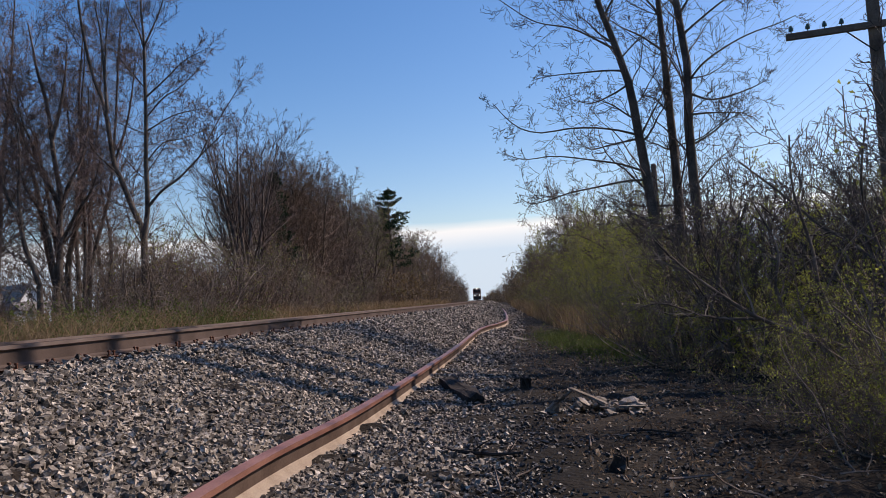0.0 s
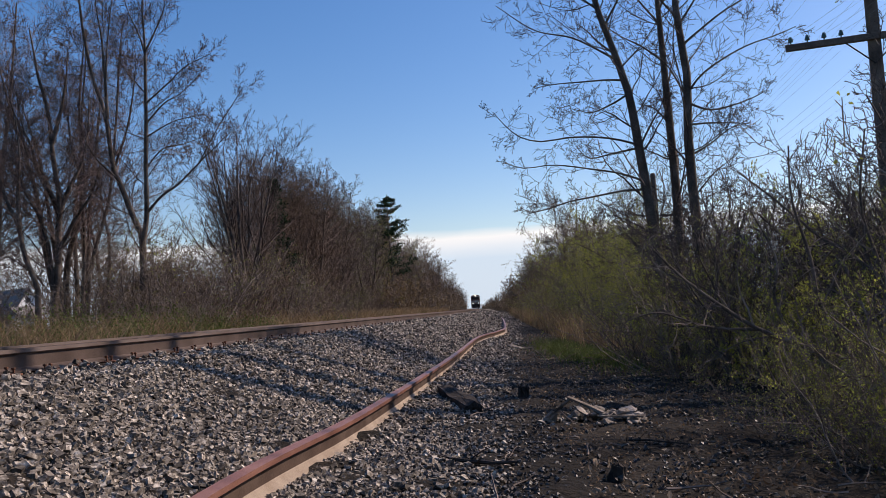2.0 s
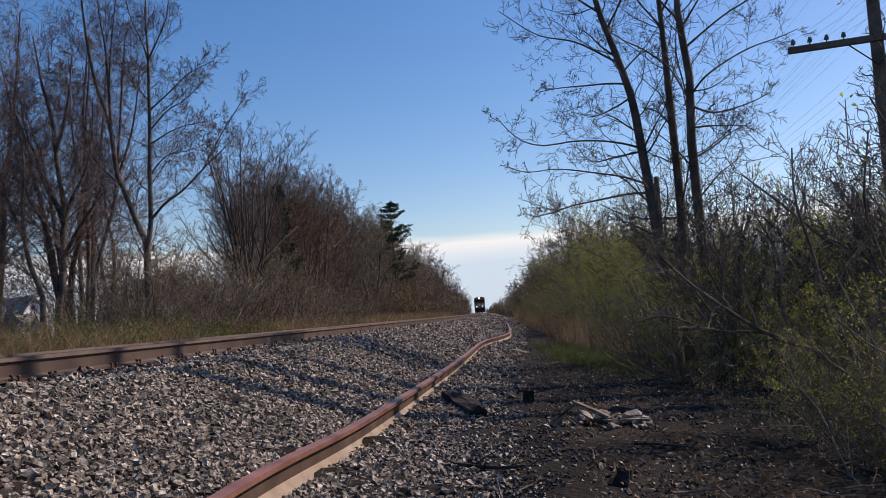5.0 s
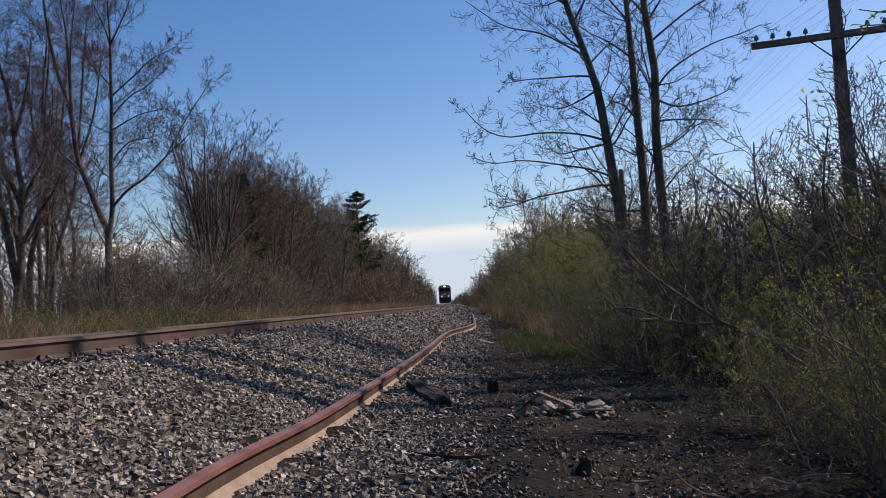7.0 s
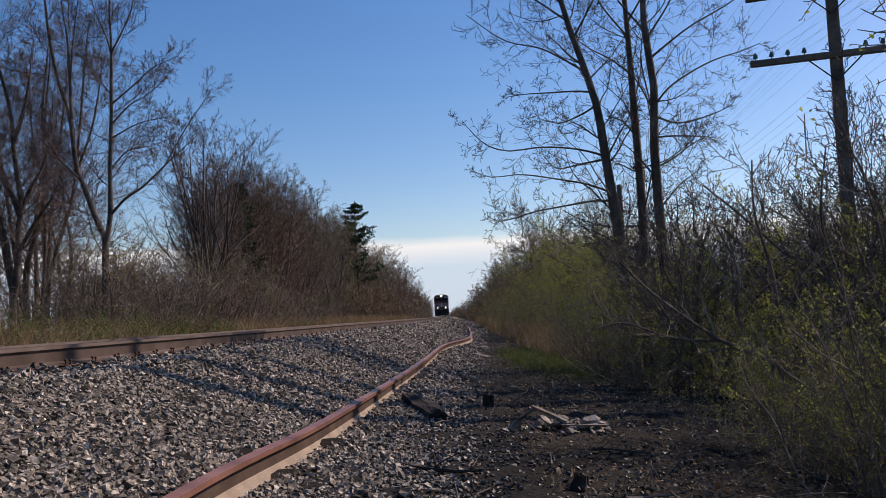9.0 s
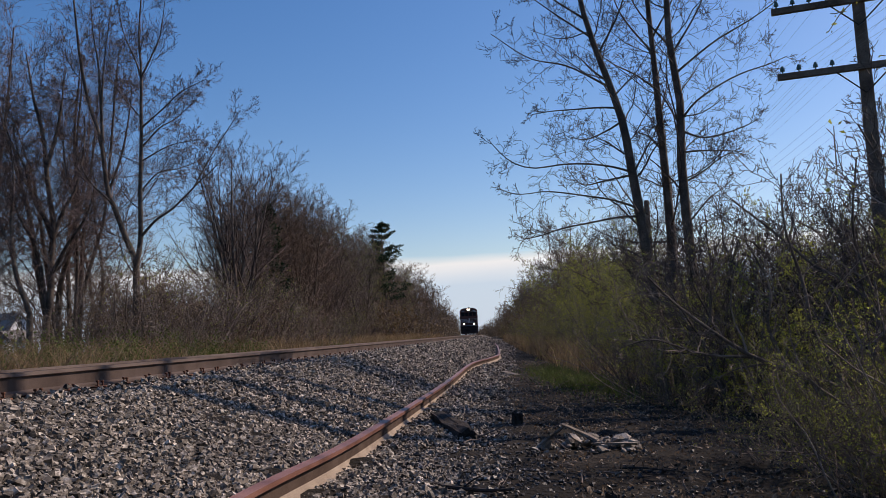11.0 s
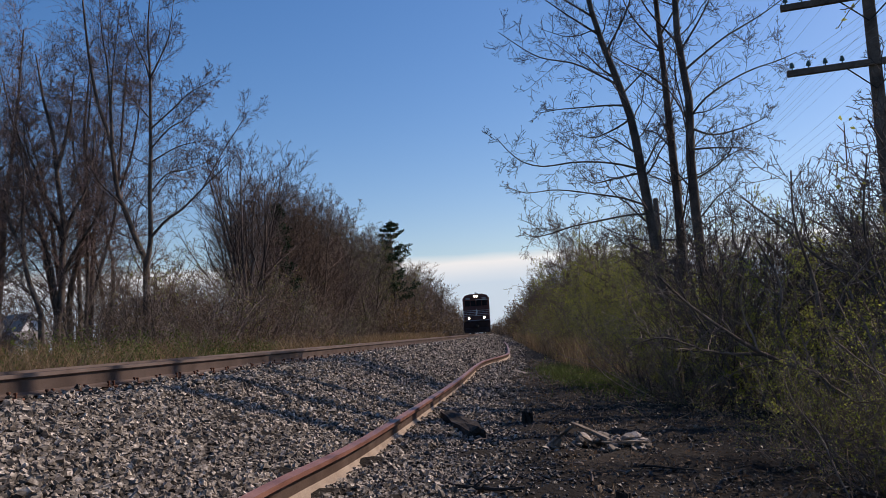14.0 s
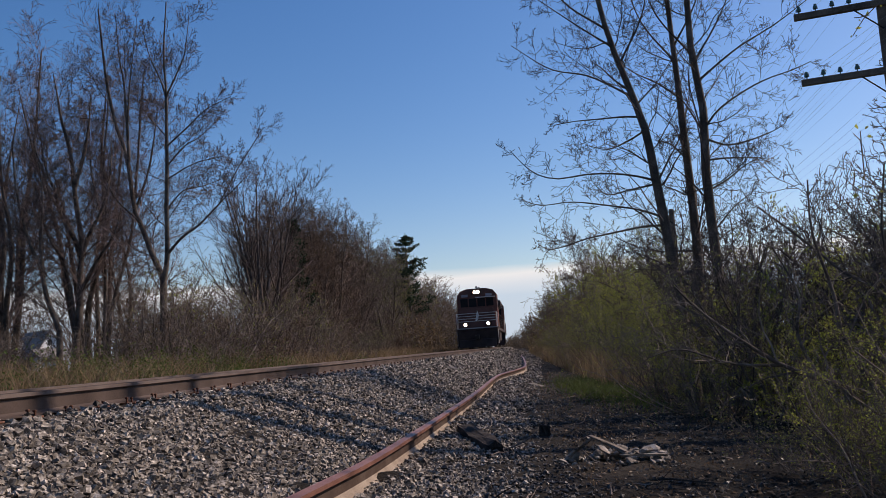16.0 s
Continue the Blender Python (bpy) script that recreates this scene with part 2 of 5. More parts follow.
def build_ground():
    xs = np.concatenate([[-4000, -1500, -500, -150, -80, -60], np.linspace(-40, -9, 16), np.linspace(-8, 10, 90), np.linspace(11, 40, 14), [60, 100, 200, 600, 1500, 4000]])
    ys = np.concatenate([[-4000, -1200, -300, -80, -30, -15], np.linspace(-8, 30, 120), np.linspace(31, 140, 80), np.linspace(145, 400, 40), [500, 700, 1000, 1600, 2600, 4500]])
    X, Y = np.meshgrid(xs, ys)
    shift = np.where(np.abs(X) < 50, track_x(Y), 0)
    X = X + shift
    Z = ground_z(X, Y)
    rng = np.random.default_rng(5)
    near = (np.abs(Y) < 150) & (np.abs(X) < 45)
    Z = Z + near * rng.normal(0, 0.018, Z.shape)
    i = np.arange(X.size).reshape(X.shape)
    F = np.stack([i[:-1, :-1], i[:-1, 1:], i[1:, 1:], i[1:, :-1]], -1).reshape(-1, 4)
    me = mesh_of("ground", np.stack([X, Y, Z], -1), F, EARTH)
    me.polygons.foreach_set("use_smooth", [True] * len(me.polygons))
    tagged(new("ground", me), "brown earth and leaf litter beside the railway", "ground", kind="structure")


def stones(rng, X, Y, size, squash=0.85, lift=0.2, corners=8):
    """Angular broken stones lying on the ground: eight-cornered, or six-cornered ones of triangles."""
    n = len(X)
    if corners == 8:
        c = np.array([[-1, -1, -1], [1, -1, -1], [1, 1, -1], [-1, 1, -1], [-1, -1, 1], [1, -1, 1], [1, 1, 1], [-1, 1, 1]], float) * 0.5
        f = np.array([[0, 3, 2, 1], [4, 5, 6, 7], [0, 1, 5, 4], [1, 2, 6, 5], [2, 3, 7, 6], [3, 0, 4, 7]])
    else:
        c = np.array([[1, 0, 0], [-1, 0, 0], [0, 1, 0], [0, -1, 0], [0, 0, 1], [0, 0, -1]], float) * 0.72
        f = np.array([[0, 2, 4], [2, 1, 4], [1, 3, 4], [3, 0, 4], [2, 0, 5], [1, 2, 5], [3, 1, 5], [0, 3, 5]])
    S = size * np.exp(np.clip(rng.normal(0, 0.3, (n, 1, 1)), -0.6, 0.6))
    V = c[None] * rng.uniform(0.6, 1.2, (n, 1, 3)) + np.clip(rng.normal(0, 0.11, (n, len(c), 3)), -0.2, 0.2)
    V *= S
    q = rng.normal(size=(n, 4))
    q /= np.linalg.norm(q, axis=1, keepdims=True)
    w, x, y, z = q.T
    R = np.stack([1 - 2 * (y * y + z * z), 2 * (x * y - z * w), 2 * (x * z + y * w), 2 * (x * y + z * w), 1 - 2 * (x * x + z * z), 2 * (y * z - x * w),
                  2 * (x * z - y * w), 2 * (y * z + x * w), 1 - 2 * (x * x + y * y)], -1).reshape(n, 3, 3)
    V = np.einsum("nij,nkj->nki", R, V)
    V[:, :, 2] *= squash
    V += np.stack([X, Y, ground_z(X, Y) + S[:, 0, 0] * (lift + rng.uniform(-0.7, 0.6, n))], -1)[:, None]
    F = (np.arange(n)[:, None, None] * len(c) + f[None]).reshape(-1, f.shape[1])
    return V.reshape(-1, 3), F


def build_ballast():
    rng = np.random.default_rng(11)
    for y0, y1, per, size, corners in ((-8, 2.5, 260, 0.06, 6), (2.5, 8, 3500, 0.0225, 8), (8, 14, 1750, 0.031, 6), (14, 24, 750, 0.042, 6), (24, 50, 240, 0.062, 6), (50, 130, 60, 0.085, 6)):
        n = int((y1 - y0) * 3.65 * per)
        U, Y = rng.uniform(1.35, 5.0, n), rng.uniform(y0, y1, n)
        keep = rng.uniform(0, 1, n) < np.clip((4.75 - U) / 1.3, 0, 1)
        keep &= np.abs(U + track_x(Y) - np.interp(Y, [p[1] for p in BENT], [p[0] for p in BENT])) > 0.045 + 0.5 * size
        U, Y = U[keep], Y[keep]
        V, F = stones(rng, U + track_x(Y), Y, size, corners=corners)
        tagged(new("ballast", mesh_of("ballast", V, F, STONE)), "grey crushed stone ballast sloping down from the track", "ballast", kind="stuff")
    n = 3000
    U, Y = rng.uniform(-1.5, 1.4, n), rng.uniform(3, 40, n)
    U[:1700], Y[:1700] = rng.uniform(0.92, 1.45, 1700), 4 + 24 * rng.uniform(0, 1, 1700) ** 1.5
    V, F = stones(rng, U + track_x(Y), Y, 0.032, lift=0.9, corners=6)
    tagged(new("crib_ballast", mesh_of("crib_ballast", V, F, STONE)), "grey crushed stone between the ties", "ballast", kind="stuff")
    n = 56000
    Y = 2.5 + 45 * rng.uniform(0, 1, n) ** 2.1
    Y[:3000] = rng.uniform(-8, 2.5, 3000)
    U = rng.uniform(3.5, 7.6, n)
    keep = (U < 5.0) | (rng.uniform(0, 1, n) < 0.4)
    U, Y = U[keep], Y[keep]
    V, F = stones(rng, U + track_x(Y), Y, 0.022, lift=0.15, corners=6)
    tagged(new("gravel", mesh_of("gravel", V, F, CINDER)), "dark loose gravel and cinders beside the track", "gravel", kind="stuff")


build_ground()
build_ballast()


# ---- track ----
HEAD = [(-0.037, 0.186), (-0.037, 0.155), (-0.010, 0.143), (0.010, 0.143), (0.037, 0.155), (0.037, 0.186)]
BODY = [(-0.009, 0.145), (-0.010, 0.04), (-0.03, 0.022), (-0.076, 0.012), (-0.076, 0.0), (0.076, 0.0), (0.076, 0.012), (0.03, 0.022), (0.010, 0.04), (0.009, 0.145)]


WEB = [(-0.009, 0.145), (-0.009, 0.05), (0.009, 0.05), (0.009, 0.145)]
FOOT = [(-0.012, 0.06), (-0.03, 0.035), (-0.076, 0.014), (-0.076, 0.0), (0.076, 0.0), (0.076, 0.014), (0.03, 0.035), (0.012, 0.06)]


def sweep(name, outline, line, mat, roll=0.0):
    """The outline (across, up) swept along a line of places, leaning to its right by roll degrees."""
    L = np.asarray(line, float)
    T = np.gradient(L, axis=0)
    side = np.stack([T[:, 1], -T[:, 0], 0 * T[:, 0]], 1)
    side /= np.linalg.norm(side, axis=1, keepdims=True)
    c, s = math.cos(radians(roll)), math.sin(radians(roll))
    o = np.array([(x * c + z * s, z * c - x * s) for x, z in outline])
    V = L[:, None] + side[:, None] * o[None, :, :1] + np.array([0, 0, 1.0]) * o[None, :, 1:]
    n, k = len(L), len(o)
    i = np.arange(n * k).reshape(n, k)
    j = np.roll(i, -1, 1)
    F = np.stack([i[:-1], i[1:], j[1:], j[:-1]], -1).reshape(-1, 4)
    return mesh_of(name, V.reshape(-1, 3), F, mat)


def build_track():
    track = empty("railway_track", pose(0, 0, 0))
    tagged(track, "railway track with worn steel rails on wooden ties", "railway track", kind="structure")
    ys = np.concatenate([np.linspace(-40, 160, 161), np.linspace(170, 1500, 60)])
    for s in (-1, 1):
        line = np.stack([track_x(ys) + s * 0.755, ys, 0 * ys + RAIL_TOP - 0.186], 1)
        rail = under("rail", sweep("rail", BODY, line, RAIL), track, "brown weathered steel rail")
        under("rail_head", sweep("rail_head", HEAD, line, RAIL_HEAD), rail, "worn rail head")
    bm = box(bmesh.new(), -1.3, 1.3, -0.115, 0.115, -0.18, 0.0, 0.012)
    first = part("tie", bm, TIE, track)
    bm = box(bmesh.new(), -0.19, 0.19, -0.095, 0.095, 0.0, 0.016, 0.004)
    plate = part("tie_plate", bm, DARK_RUST, track)
    bm = box(bmesh.new(), -0.007, 0.007, -0.007, 0.007, 0.0, 0.04)
    box(bm, -0.016, 0.011, -0.013, 0.013, 0.036, 0.054, 0.004)
    spike = part("spike", bm, DARK_RUST, track)
    rng = random.Random(3)
    y, k = -9.0, 0
    while y < 75:
        x, turn = float(track_x(y)), rng.uniform(-1.5, 1.5)
        z = RAIL_TOP - 0.186 - 0.016
        for ob, items in ((first, [(0, 0, z)]), (plate, [(-0.755, 0, z), (0.755, 0, z)]),
                          (spike, [(0.755 + 0.088, 0.05, z + 0.012), (0.755 + 0.088, -0.05, z + 0.012), (0.755 - 0.088, 0.0, z + 0.012)] if y < 40 else [])):
            for dx, dy, dz in items:
                c = ob if k == 0 and (dx, dy) == items[0][:2] else under(ob.name.split(".")[0], ob.data, track)
                c.matrix_basis = pose(x + dx + rng.uniform(-0.006, 0.006), y + dy, dz + (rng.uniform(-0.01, 0.012) if ob is spike else 0), 0, 0, turn if ob is first else rng.uniform(-3, 3))
        y += 0.54
        k += 1


def build_loose_rail():
    """A long discarded rail that lies bent along the foot of the ballast."""
    line = smooth_line(BENT, 220)
    line[:, 2] -= 0.165
    thing = empty("loose_rail")
    tagged(thing, "bent discarded steel rail, red with rust, lying on ballast", "rail")
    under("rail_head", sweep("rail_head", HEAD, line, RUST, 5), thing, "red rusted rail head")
    under("rail_web", sweep("rail_web", WEB, line, RUST_SHADED, 5), thing, "rusty rail web toned as if in shadow")
    under("rail_foot", sweep("rail_foot", FOOT, line, RUST_LIT, 5), thing, "rusty rail foot toned as if sunlit")


build_track()
build_loose_rail()


# ---- plants ----
def limb(rng, p, d, length, n, wander, up):
    """Wandering lines of n places from the places p along d, bent upwards by up. p and d: one place, or one a row."""
    p, d = np.atleast_2d(np.array(p, float)), np.atleast_2d(np.array(d, float))
    d = d / np.linalg.norm(d, axis=1, keepdims=True)
    step = np.broadcast_to(np.asarray(length, float) / (n - 1), (len(p),))[:, None]
    out = [p]
    for _ in range(n - 1):
        d = d + rng.normal(0, wander, p.shape) + np.array([0, 0, up])
        d /= np.linalg.norm(d, axis=1, keepdims=True)
        out.append(out[-1] + d * step)
    return np.stack(out, 1)


def sprout(rng, P, R, row, least):
    """Children along a batch of limbs. row: count, from, angle, length share, wander, up, points, thickness share."""
    count, start, angle, share, wander, up, n, thick = row
    T, m = P.shape[:2]
    own = np.linalg.norm(np.diff(P, axis=1), axis=2).sum(1)
    crowd = 0.35 + 0.65 * own / own.max() if m >= 12 else 1.0
    k = np.floor(count * crowd * rng.uniform(0.7, 1.3, T) + rng.uniform(0, 1, T)).astype(int)
    who = np.repeat(np.arange(T), k)
    order = np.arange(len(who)) - np.repeat(np.cumsum(k) - k, k)
    f = start + (1 - start) * np.minimum((order + rng.uniform(0, 1, len(who))) / np.maximum(k[who], 1), 0.98)
    s = f * (m - 1)
    i = np.minimum(s.astype(int), m - 2)
    u = (s - i)[:, None]
    p = P[who, i] * (1 - u) + P[who, i + 1] * u
    r = R[who, i] * (1 - u[:, 0]) + R[who, i + 1] * u[:, 0]
    t = P[who, i + 1] - P[who, i]
    t /= np.linalg.norm(t, axis=1, keepdims=True)
    turn = rng.uniform(0, 6.28, T)[who] + order * 2.4 + rng.normal(0, 0.5, len(who))
    q = np.cross(t, [0.31, 0.52, 0.8])
    q /= np.linalg.norm(q, axis=1, keepdims=True)
    b = np.cross(t, q)
    a = radians(angle) * rng.uniform(0.65, 1.35, len(who))
    d = t * np.cos(a)[:, None] + (q * np.cos(turn)[:, None] + b * np.sin(turn)[:, None]) * np.sin(a)[:, None]
    length = (own if m < 12 else np.sqrt(own * own.max()))[who] * share * rng.uniform(0.55, 1.25, len(who)) * (1.15 - 0.6 * f)
    Q = limb(rng, p, d, length, n, wander, up)
    r0 = np.maximum(np.minimum(r * 0.85, r * thick * rng.uniform(0.8, 1.2, len(who))), least)
    end = np.maximum(r0 * 0.3, least * 0.6)
    return Q, r0[:, None] + (end - r0)[:, None] * np.linspace(0, 1, n)


def plant_meshes(name, seed, stems, spec, least=0.006, buds=0, bud_size=0.03, bud_mat=None, twig_mat=None, bark=None, leaf_from=None, sides=7):
    """Meshes of the trunk, the crown of twigs, and the buds or leaves. stems: pairs of lines and radii."""
    rng = np.random.default_rng(seed)
    levels = [(np.array([p for p, _ in stems]), np.array([r for _, r in stems]))]
    for row in spec:
        levels.append(sprout(rng, *levels[-1], row, least))
    out = {"trunk": mesh_of(name + "_trunk", *tube_arrays(levels[:1], sides), bark or BARK), "crown": mesh_of(name + "_crown", *tube_arrays(levels[1:], 3), twig_mat or TWIG)}
    out["trunk"].polygons.foreach_set("use_smooth", [True] * len(out["trunk"].polygons))
    if buds:
        tips = np.concatenate([P[:, 1:].reshape(-1, 3) for P, _ in levels[len(spec) - 1 if leaf_from is None else leaf_from:]])
        places = tips[rng.integers(0, len(tips), buds)] + rng.normal(0, bud_size * 0.6, (buds, 3))
        out["leaves"] = mesh_of(name + "_leaves", *leaf_arrays(rng, places, bud_size), bud_mat or BUD)
    return out


def plant(name, meshes, m, label, category, group="", leaf_name="foliage"):
    thing = empty(name, m)
    tagged(thing, label, category, group)
    under("trunk" if category == "tree" else "stem", meshes["trunk"], thing)
    under("crown", meshes["crown"], thing)
    if "leaves" in meshes:
        tagged(under(leaf_name, meshes["leaves"], thing), kind="stuff")
    return thing


def stem(points, r0, r1, n=15):
    P = smooth_line(points, n)
    return P, np.linspace(r0, r1, n) * np.concatenate([[1.25, 1.08], np.ones(n - 2)])


TREE_SPEC = [(17, 0.16, 50, 0.34, 0.11, 0.07, 6, 0.36), (8, 0.08, 46, 0.42, 0.14, 0.06, 5, 0.5), (5, 0.08, 44, 0.58, 0.08, 0.05, 3, 0.55), (2.5, 0.12, 40, 0.7, 0.08, 0.04, 3, 0.7)]


def bare_tree(seed, height, lean=(0.0, 0.0), stems=1, r0=0.16, spec=TREE_SPEC, buds=4000, **kw):
    rng = np.random.default_rng(seed)
    lines = []
    for k in range(stems):
        a = 6.28 * k / stems + rng.uniform(0, 1)
        out = 0.0 if stems == 1 else height * rng.uniform(0.1, 0.2)
        top = np.array([lean[0] + out * math.cos(a), lean[1] + out * math.sin(a), height * rng.uniform(0.85, 1.0)])
        pts = [(0, 0, -0.3)] + [tuple(top * f ** 1.15 * np.array([1, 1, 0]) + np.array([0, 0, top[2] * f]) + rng.normal(0, 0.012 * height, 3) * (f < 1)) for f in (0.25, 0.5, 0.75, 1.0)]
        lines.append(stem(pts, r0 / math.sqrt(stems), 0.02))
    return plant_meshes("tree", seed, lines, spec, buds=buds, **kw)


def at_ground(x, y, turn=0.0, sink=0.05):
    return pose(x, y, float(ground_z(x, y)) - sink, 0, 0, turn)


def build_fork_tree():
    """The forked tree beyond the track, its limbs in the tree's own space."""
    stems = [stem([(0, 0, -0.3), (0.04, 0, 1.86), (0.05, 0.03, 3.45), (-0.01, 0.06, 4.0), (-0.33, 0.09, 4.75), (-0.72, 0.12, 5.86), (-0.96, 0.15, 6.43), (-1.18, 0.18, 8.34), (-1.6, 0.21, 9.66), (-1.89, 0.24, 11.26), (-2.02, 0.27, 12.39), (-2.17, 0.3, 14.1)], 0.145, 0.03, 22),
             stem([(0.03, 0, 3.6), (0.24, 0, 4.59), (0.27, 0, 6.29), (0.35, 0, 8.06), (0.37, 0, 9.42), (0.41, 0, 10.56), (0.36, 0, 12.06), (0.52, 0, 14.0)], 0.1, 0.022, 22)]
    arms = [([(0.4, 0, 10.4), (0.18, 0.1, 11.1), (-0.27, 0.2, 12.19), (-0.52, 0.3, 13.3)], 0.05), ([(0.4, 0, 10.45), (0.79, -0.1, 11.09), (1.2, -0.2, 11.91), (1.46, -0.3, 13.3)], 0.05),
            ([(-1.1, 0.15, 8.2), (-1.13, 0.1, 9.96), (-1.24, 0.2, 11.19), (-1.44, 0.3, 12.34), (-1.57, 0.4, 13.9)], 0.07), ([(-1.1, 0.1, 9.6), (-1.02, 0.2, 11.02), (-0.94, 0.4, 12.33), (-0.83, 0.6, 13.6)], 0.045),
            ([(0.25, 0, 4.7), (0.84, -0.1, 5.25), (1.44, -0.2, 5.58), (2.14, -0.3, 6.16), (2.47, -0.4, 6.43), (2.96, -0.5, 6.8), (3.37, -0.6, 7.14)], 0.06), ([(2.3, -0.35, 6.3), (2.97, -0.3, 7.46), (3.6, -0.3, 8.36), (3.92, -0.3, 8.83)], 0.03),
            ([(0.36, 0, 8.6), (1.25, -0.2, 9.21), (1.97, -0.4, 9.71), (2.94, -0.6, 10.04)], 0.04), ([(0.36, 0, 7.9), (0.96, 0.2, 8.62), (1.46, 0.4, 8.97), (2.19, 0.6, 9.68)], 0.04), ([(0.33, 0, 7.4), (1.45, -0.3, 7.82), (2.54, -0.6, 7.91)], 0.035),
            ([(0.28, 0, 6.3), (0.85, 0.2, 6.98), (1.52, 0.4, 7.14), (2.26, 0.6, 7.42)], 0.035), ([(0.37, 0, 8.95), (-0.41, 0.2, 9.92), (-0.83, 0.4, 10.55)], 0.035), ([(-0.8, 0.1, 6.0), (-1.5, -0.3, 6.9), (-1.9, -0.5, 8.2)], 0.04)]
    stems += [stem(p, r * 0.85, 0.01, 22) for p, r in arms]
    spec = [(19, 0.15, 50, 0.2, 0.1, 0.06, 7, 0.28), (8, 0.08, 46, 0.48, 0.12, 0.06, 6, 0.5), (5, 0.08, 44, 0.58, 0.08, 0.05, 4, 0.6), (2, 0.12, 40, 0.7, 0.08, 0.04, 3, 0.75)]
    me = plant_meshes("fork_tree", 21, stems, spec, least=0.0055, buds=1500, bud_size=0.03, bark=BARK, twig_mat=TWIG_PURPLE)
    plant("forked_tree", me, at_ground(-11.57, 30), "tall forked bare tree with sunlit pale bark", "tree")


def build_spreading_trees():
    """The stout spreading tree beyond the track and the slender leaning ones round it."""
    spec = [(20, 0.2, 52, 0.22, 0.12, 0.06, 7, 0.28), (9, 0.08, 46, 0.48, 0.14, 0.06, 6, 0.5), (6, 0.08, 44, 0.56, 0.1, 0.05, 4, 0.6), (2.2, 0.12, 42, 0.7, 0.1, 0.03, 3, 0.75)]
    sets = [((-15.25, 31), 0.15, "stout spreading bare tree with reddish budding twigs",
             [[(0, 0, -0.3), (0.01, 0, 1.73), (0.21, 0, 2.91), (0.27, 0, 4.55), (0.36, 0, 5.46), (0.17, 0, 6.87), (0.04, 0, 8.56), (-0.17, 0, 9.61), (-0.33, 0, 10.2), (-0.46, 0, 11.14), (-0.6, 0, 12.0)],
              [(0.03, 0, 2.2), (-0.07, -0.1, 3.77), (-0.12, -0.2, 4.2), (-0.29, -0.3, 4.95), (-0.67, -0.4, 5.69), (-0.85, -0.5, 6.33), (-1.34, -0.6, 6.69), (-1.96, -0.7, 7.16)],
              [(0.3, 0, 5.0), (-0.32, 0.1, 6.56), (-0.89, 0.2, 7.38), (-1.25, 0.3, 8.47), (-1.56, 0.4, 9.26), (-1.82, 0.5, 10.56)],
              [(0.3, 0, 5.3), (-0.31, -0.1, 6.44), (-0.55, -0.2, 7.53), (-0.81, -0.3, 8.31), (-0.95, -0.4, 9.61)],
              [(0.32, 0, 5.0), (0.66, 0.15, 6.01), (1.06, 0.3, 6.84), (1.29, 0.45, 8.12), (1.31, 0.6, 9.64)],
              [(0.1, 0, 7.6), (0.4, 0.15, 8.77), (0.58, 0.3, 10.06), (0.63, 0.45, 11.39)],
              [(0.22, 0, 3.6), (0.96, -0.2, 4.7), (1.73, -0.4, 5.64), (2.2, -0.6, 6.8)]]),
            ((-14.77, 29), 0.12, "leaning bare tree with dark bark",
             [[(0, 0, -0.3), (-0.03, 0, 1.68), (-0.05, 0, 2.3), (-0.44, 0, 3.38), (-0.64, 0, 4.42), (-0.95, 0, 5.13), (-1.17, 0, 5.85), (-1.48, 0, 7.25), (-1.59, 0, 8.84)],
              [(-0.6, 0, 4.3), (-0.68, 0.1, 5.62), (-0.63, 0.2, 6.81), (-0.8, 0.3, 8.24)]]),
            ((-15.17, 33), 0.08, "slender upright bare tree with dark bark",
             [[(0, 0, -0.3), (0.07, 0, 1.91), (0.21, 0, 3.43), (0.23, 0, 4.92), (0.2, 0, 6.2), (0.21, 0, 7.09), (0.31, 0, 9.44), (0.49, 0, 10.93), (0.54, 0, 12.53)],
              [(0.2, 0, 6.5), (-0.22, 0.1, 8.13), (-0.37, 0.2, 9.51), (-0.42, 0.3, 10.89)]]),
            ((-15.32, 34), 0.1, "slender leaning bare tree with dark bark",
             [[(0, 0, -0.3), (-0.01, 0, 1.93), (0.22, 0, 3.42), (0.73, 0, 5.07), (1.06, 0, 6.27), (1.43, 0, 9.58), (1.61, 0, 11.62), (1.79, 0, 12.97)],
              [(1.1, 0, 6.8), (1.82, -0.1, 8.56), (2.2, -0.2, 10.11), (2.41, -0.3, 11.43)]])]
    for i, ((x, y), r, label, lines) in enumerate(sets):
        stems = [stem(l, r if k == 0 else r * 0.6, 0.025 if k == 0 else 0.014, 18) for k, l in enumerate(lines)]
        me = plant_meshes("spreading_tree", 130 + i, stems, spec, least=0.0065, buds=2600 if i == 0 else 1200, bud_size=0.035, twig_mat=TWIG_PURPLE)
        plant("bare_tree", me, at_ground(x, y), label, "tree", "bare trees beyond the track")


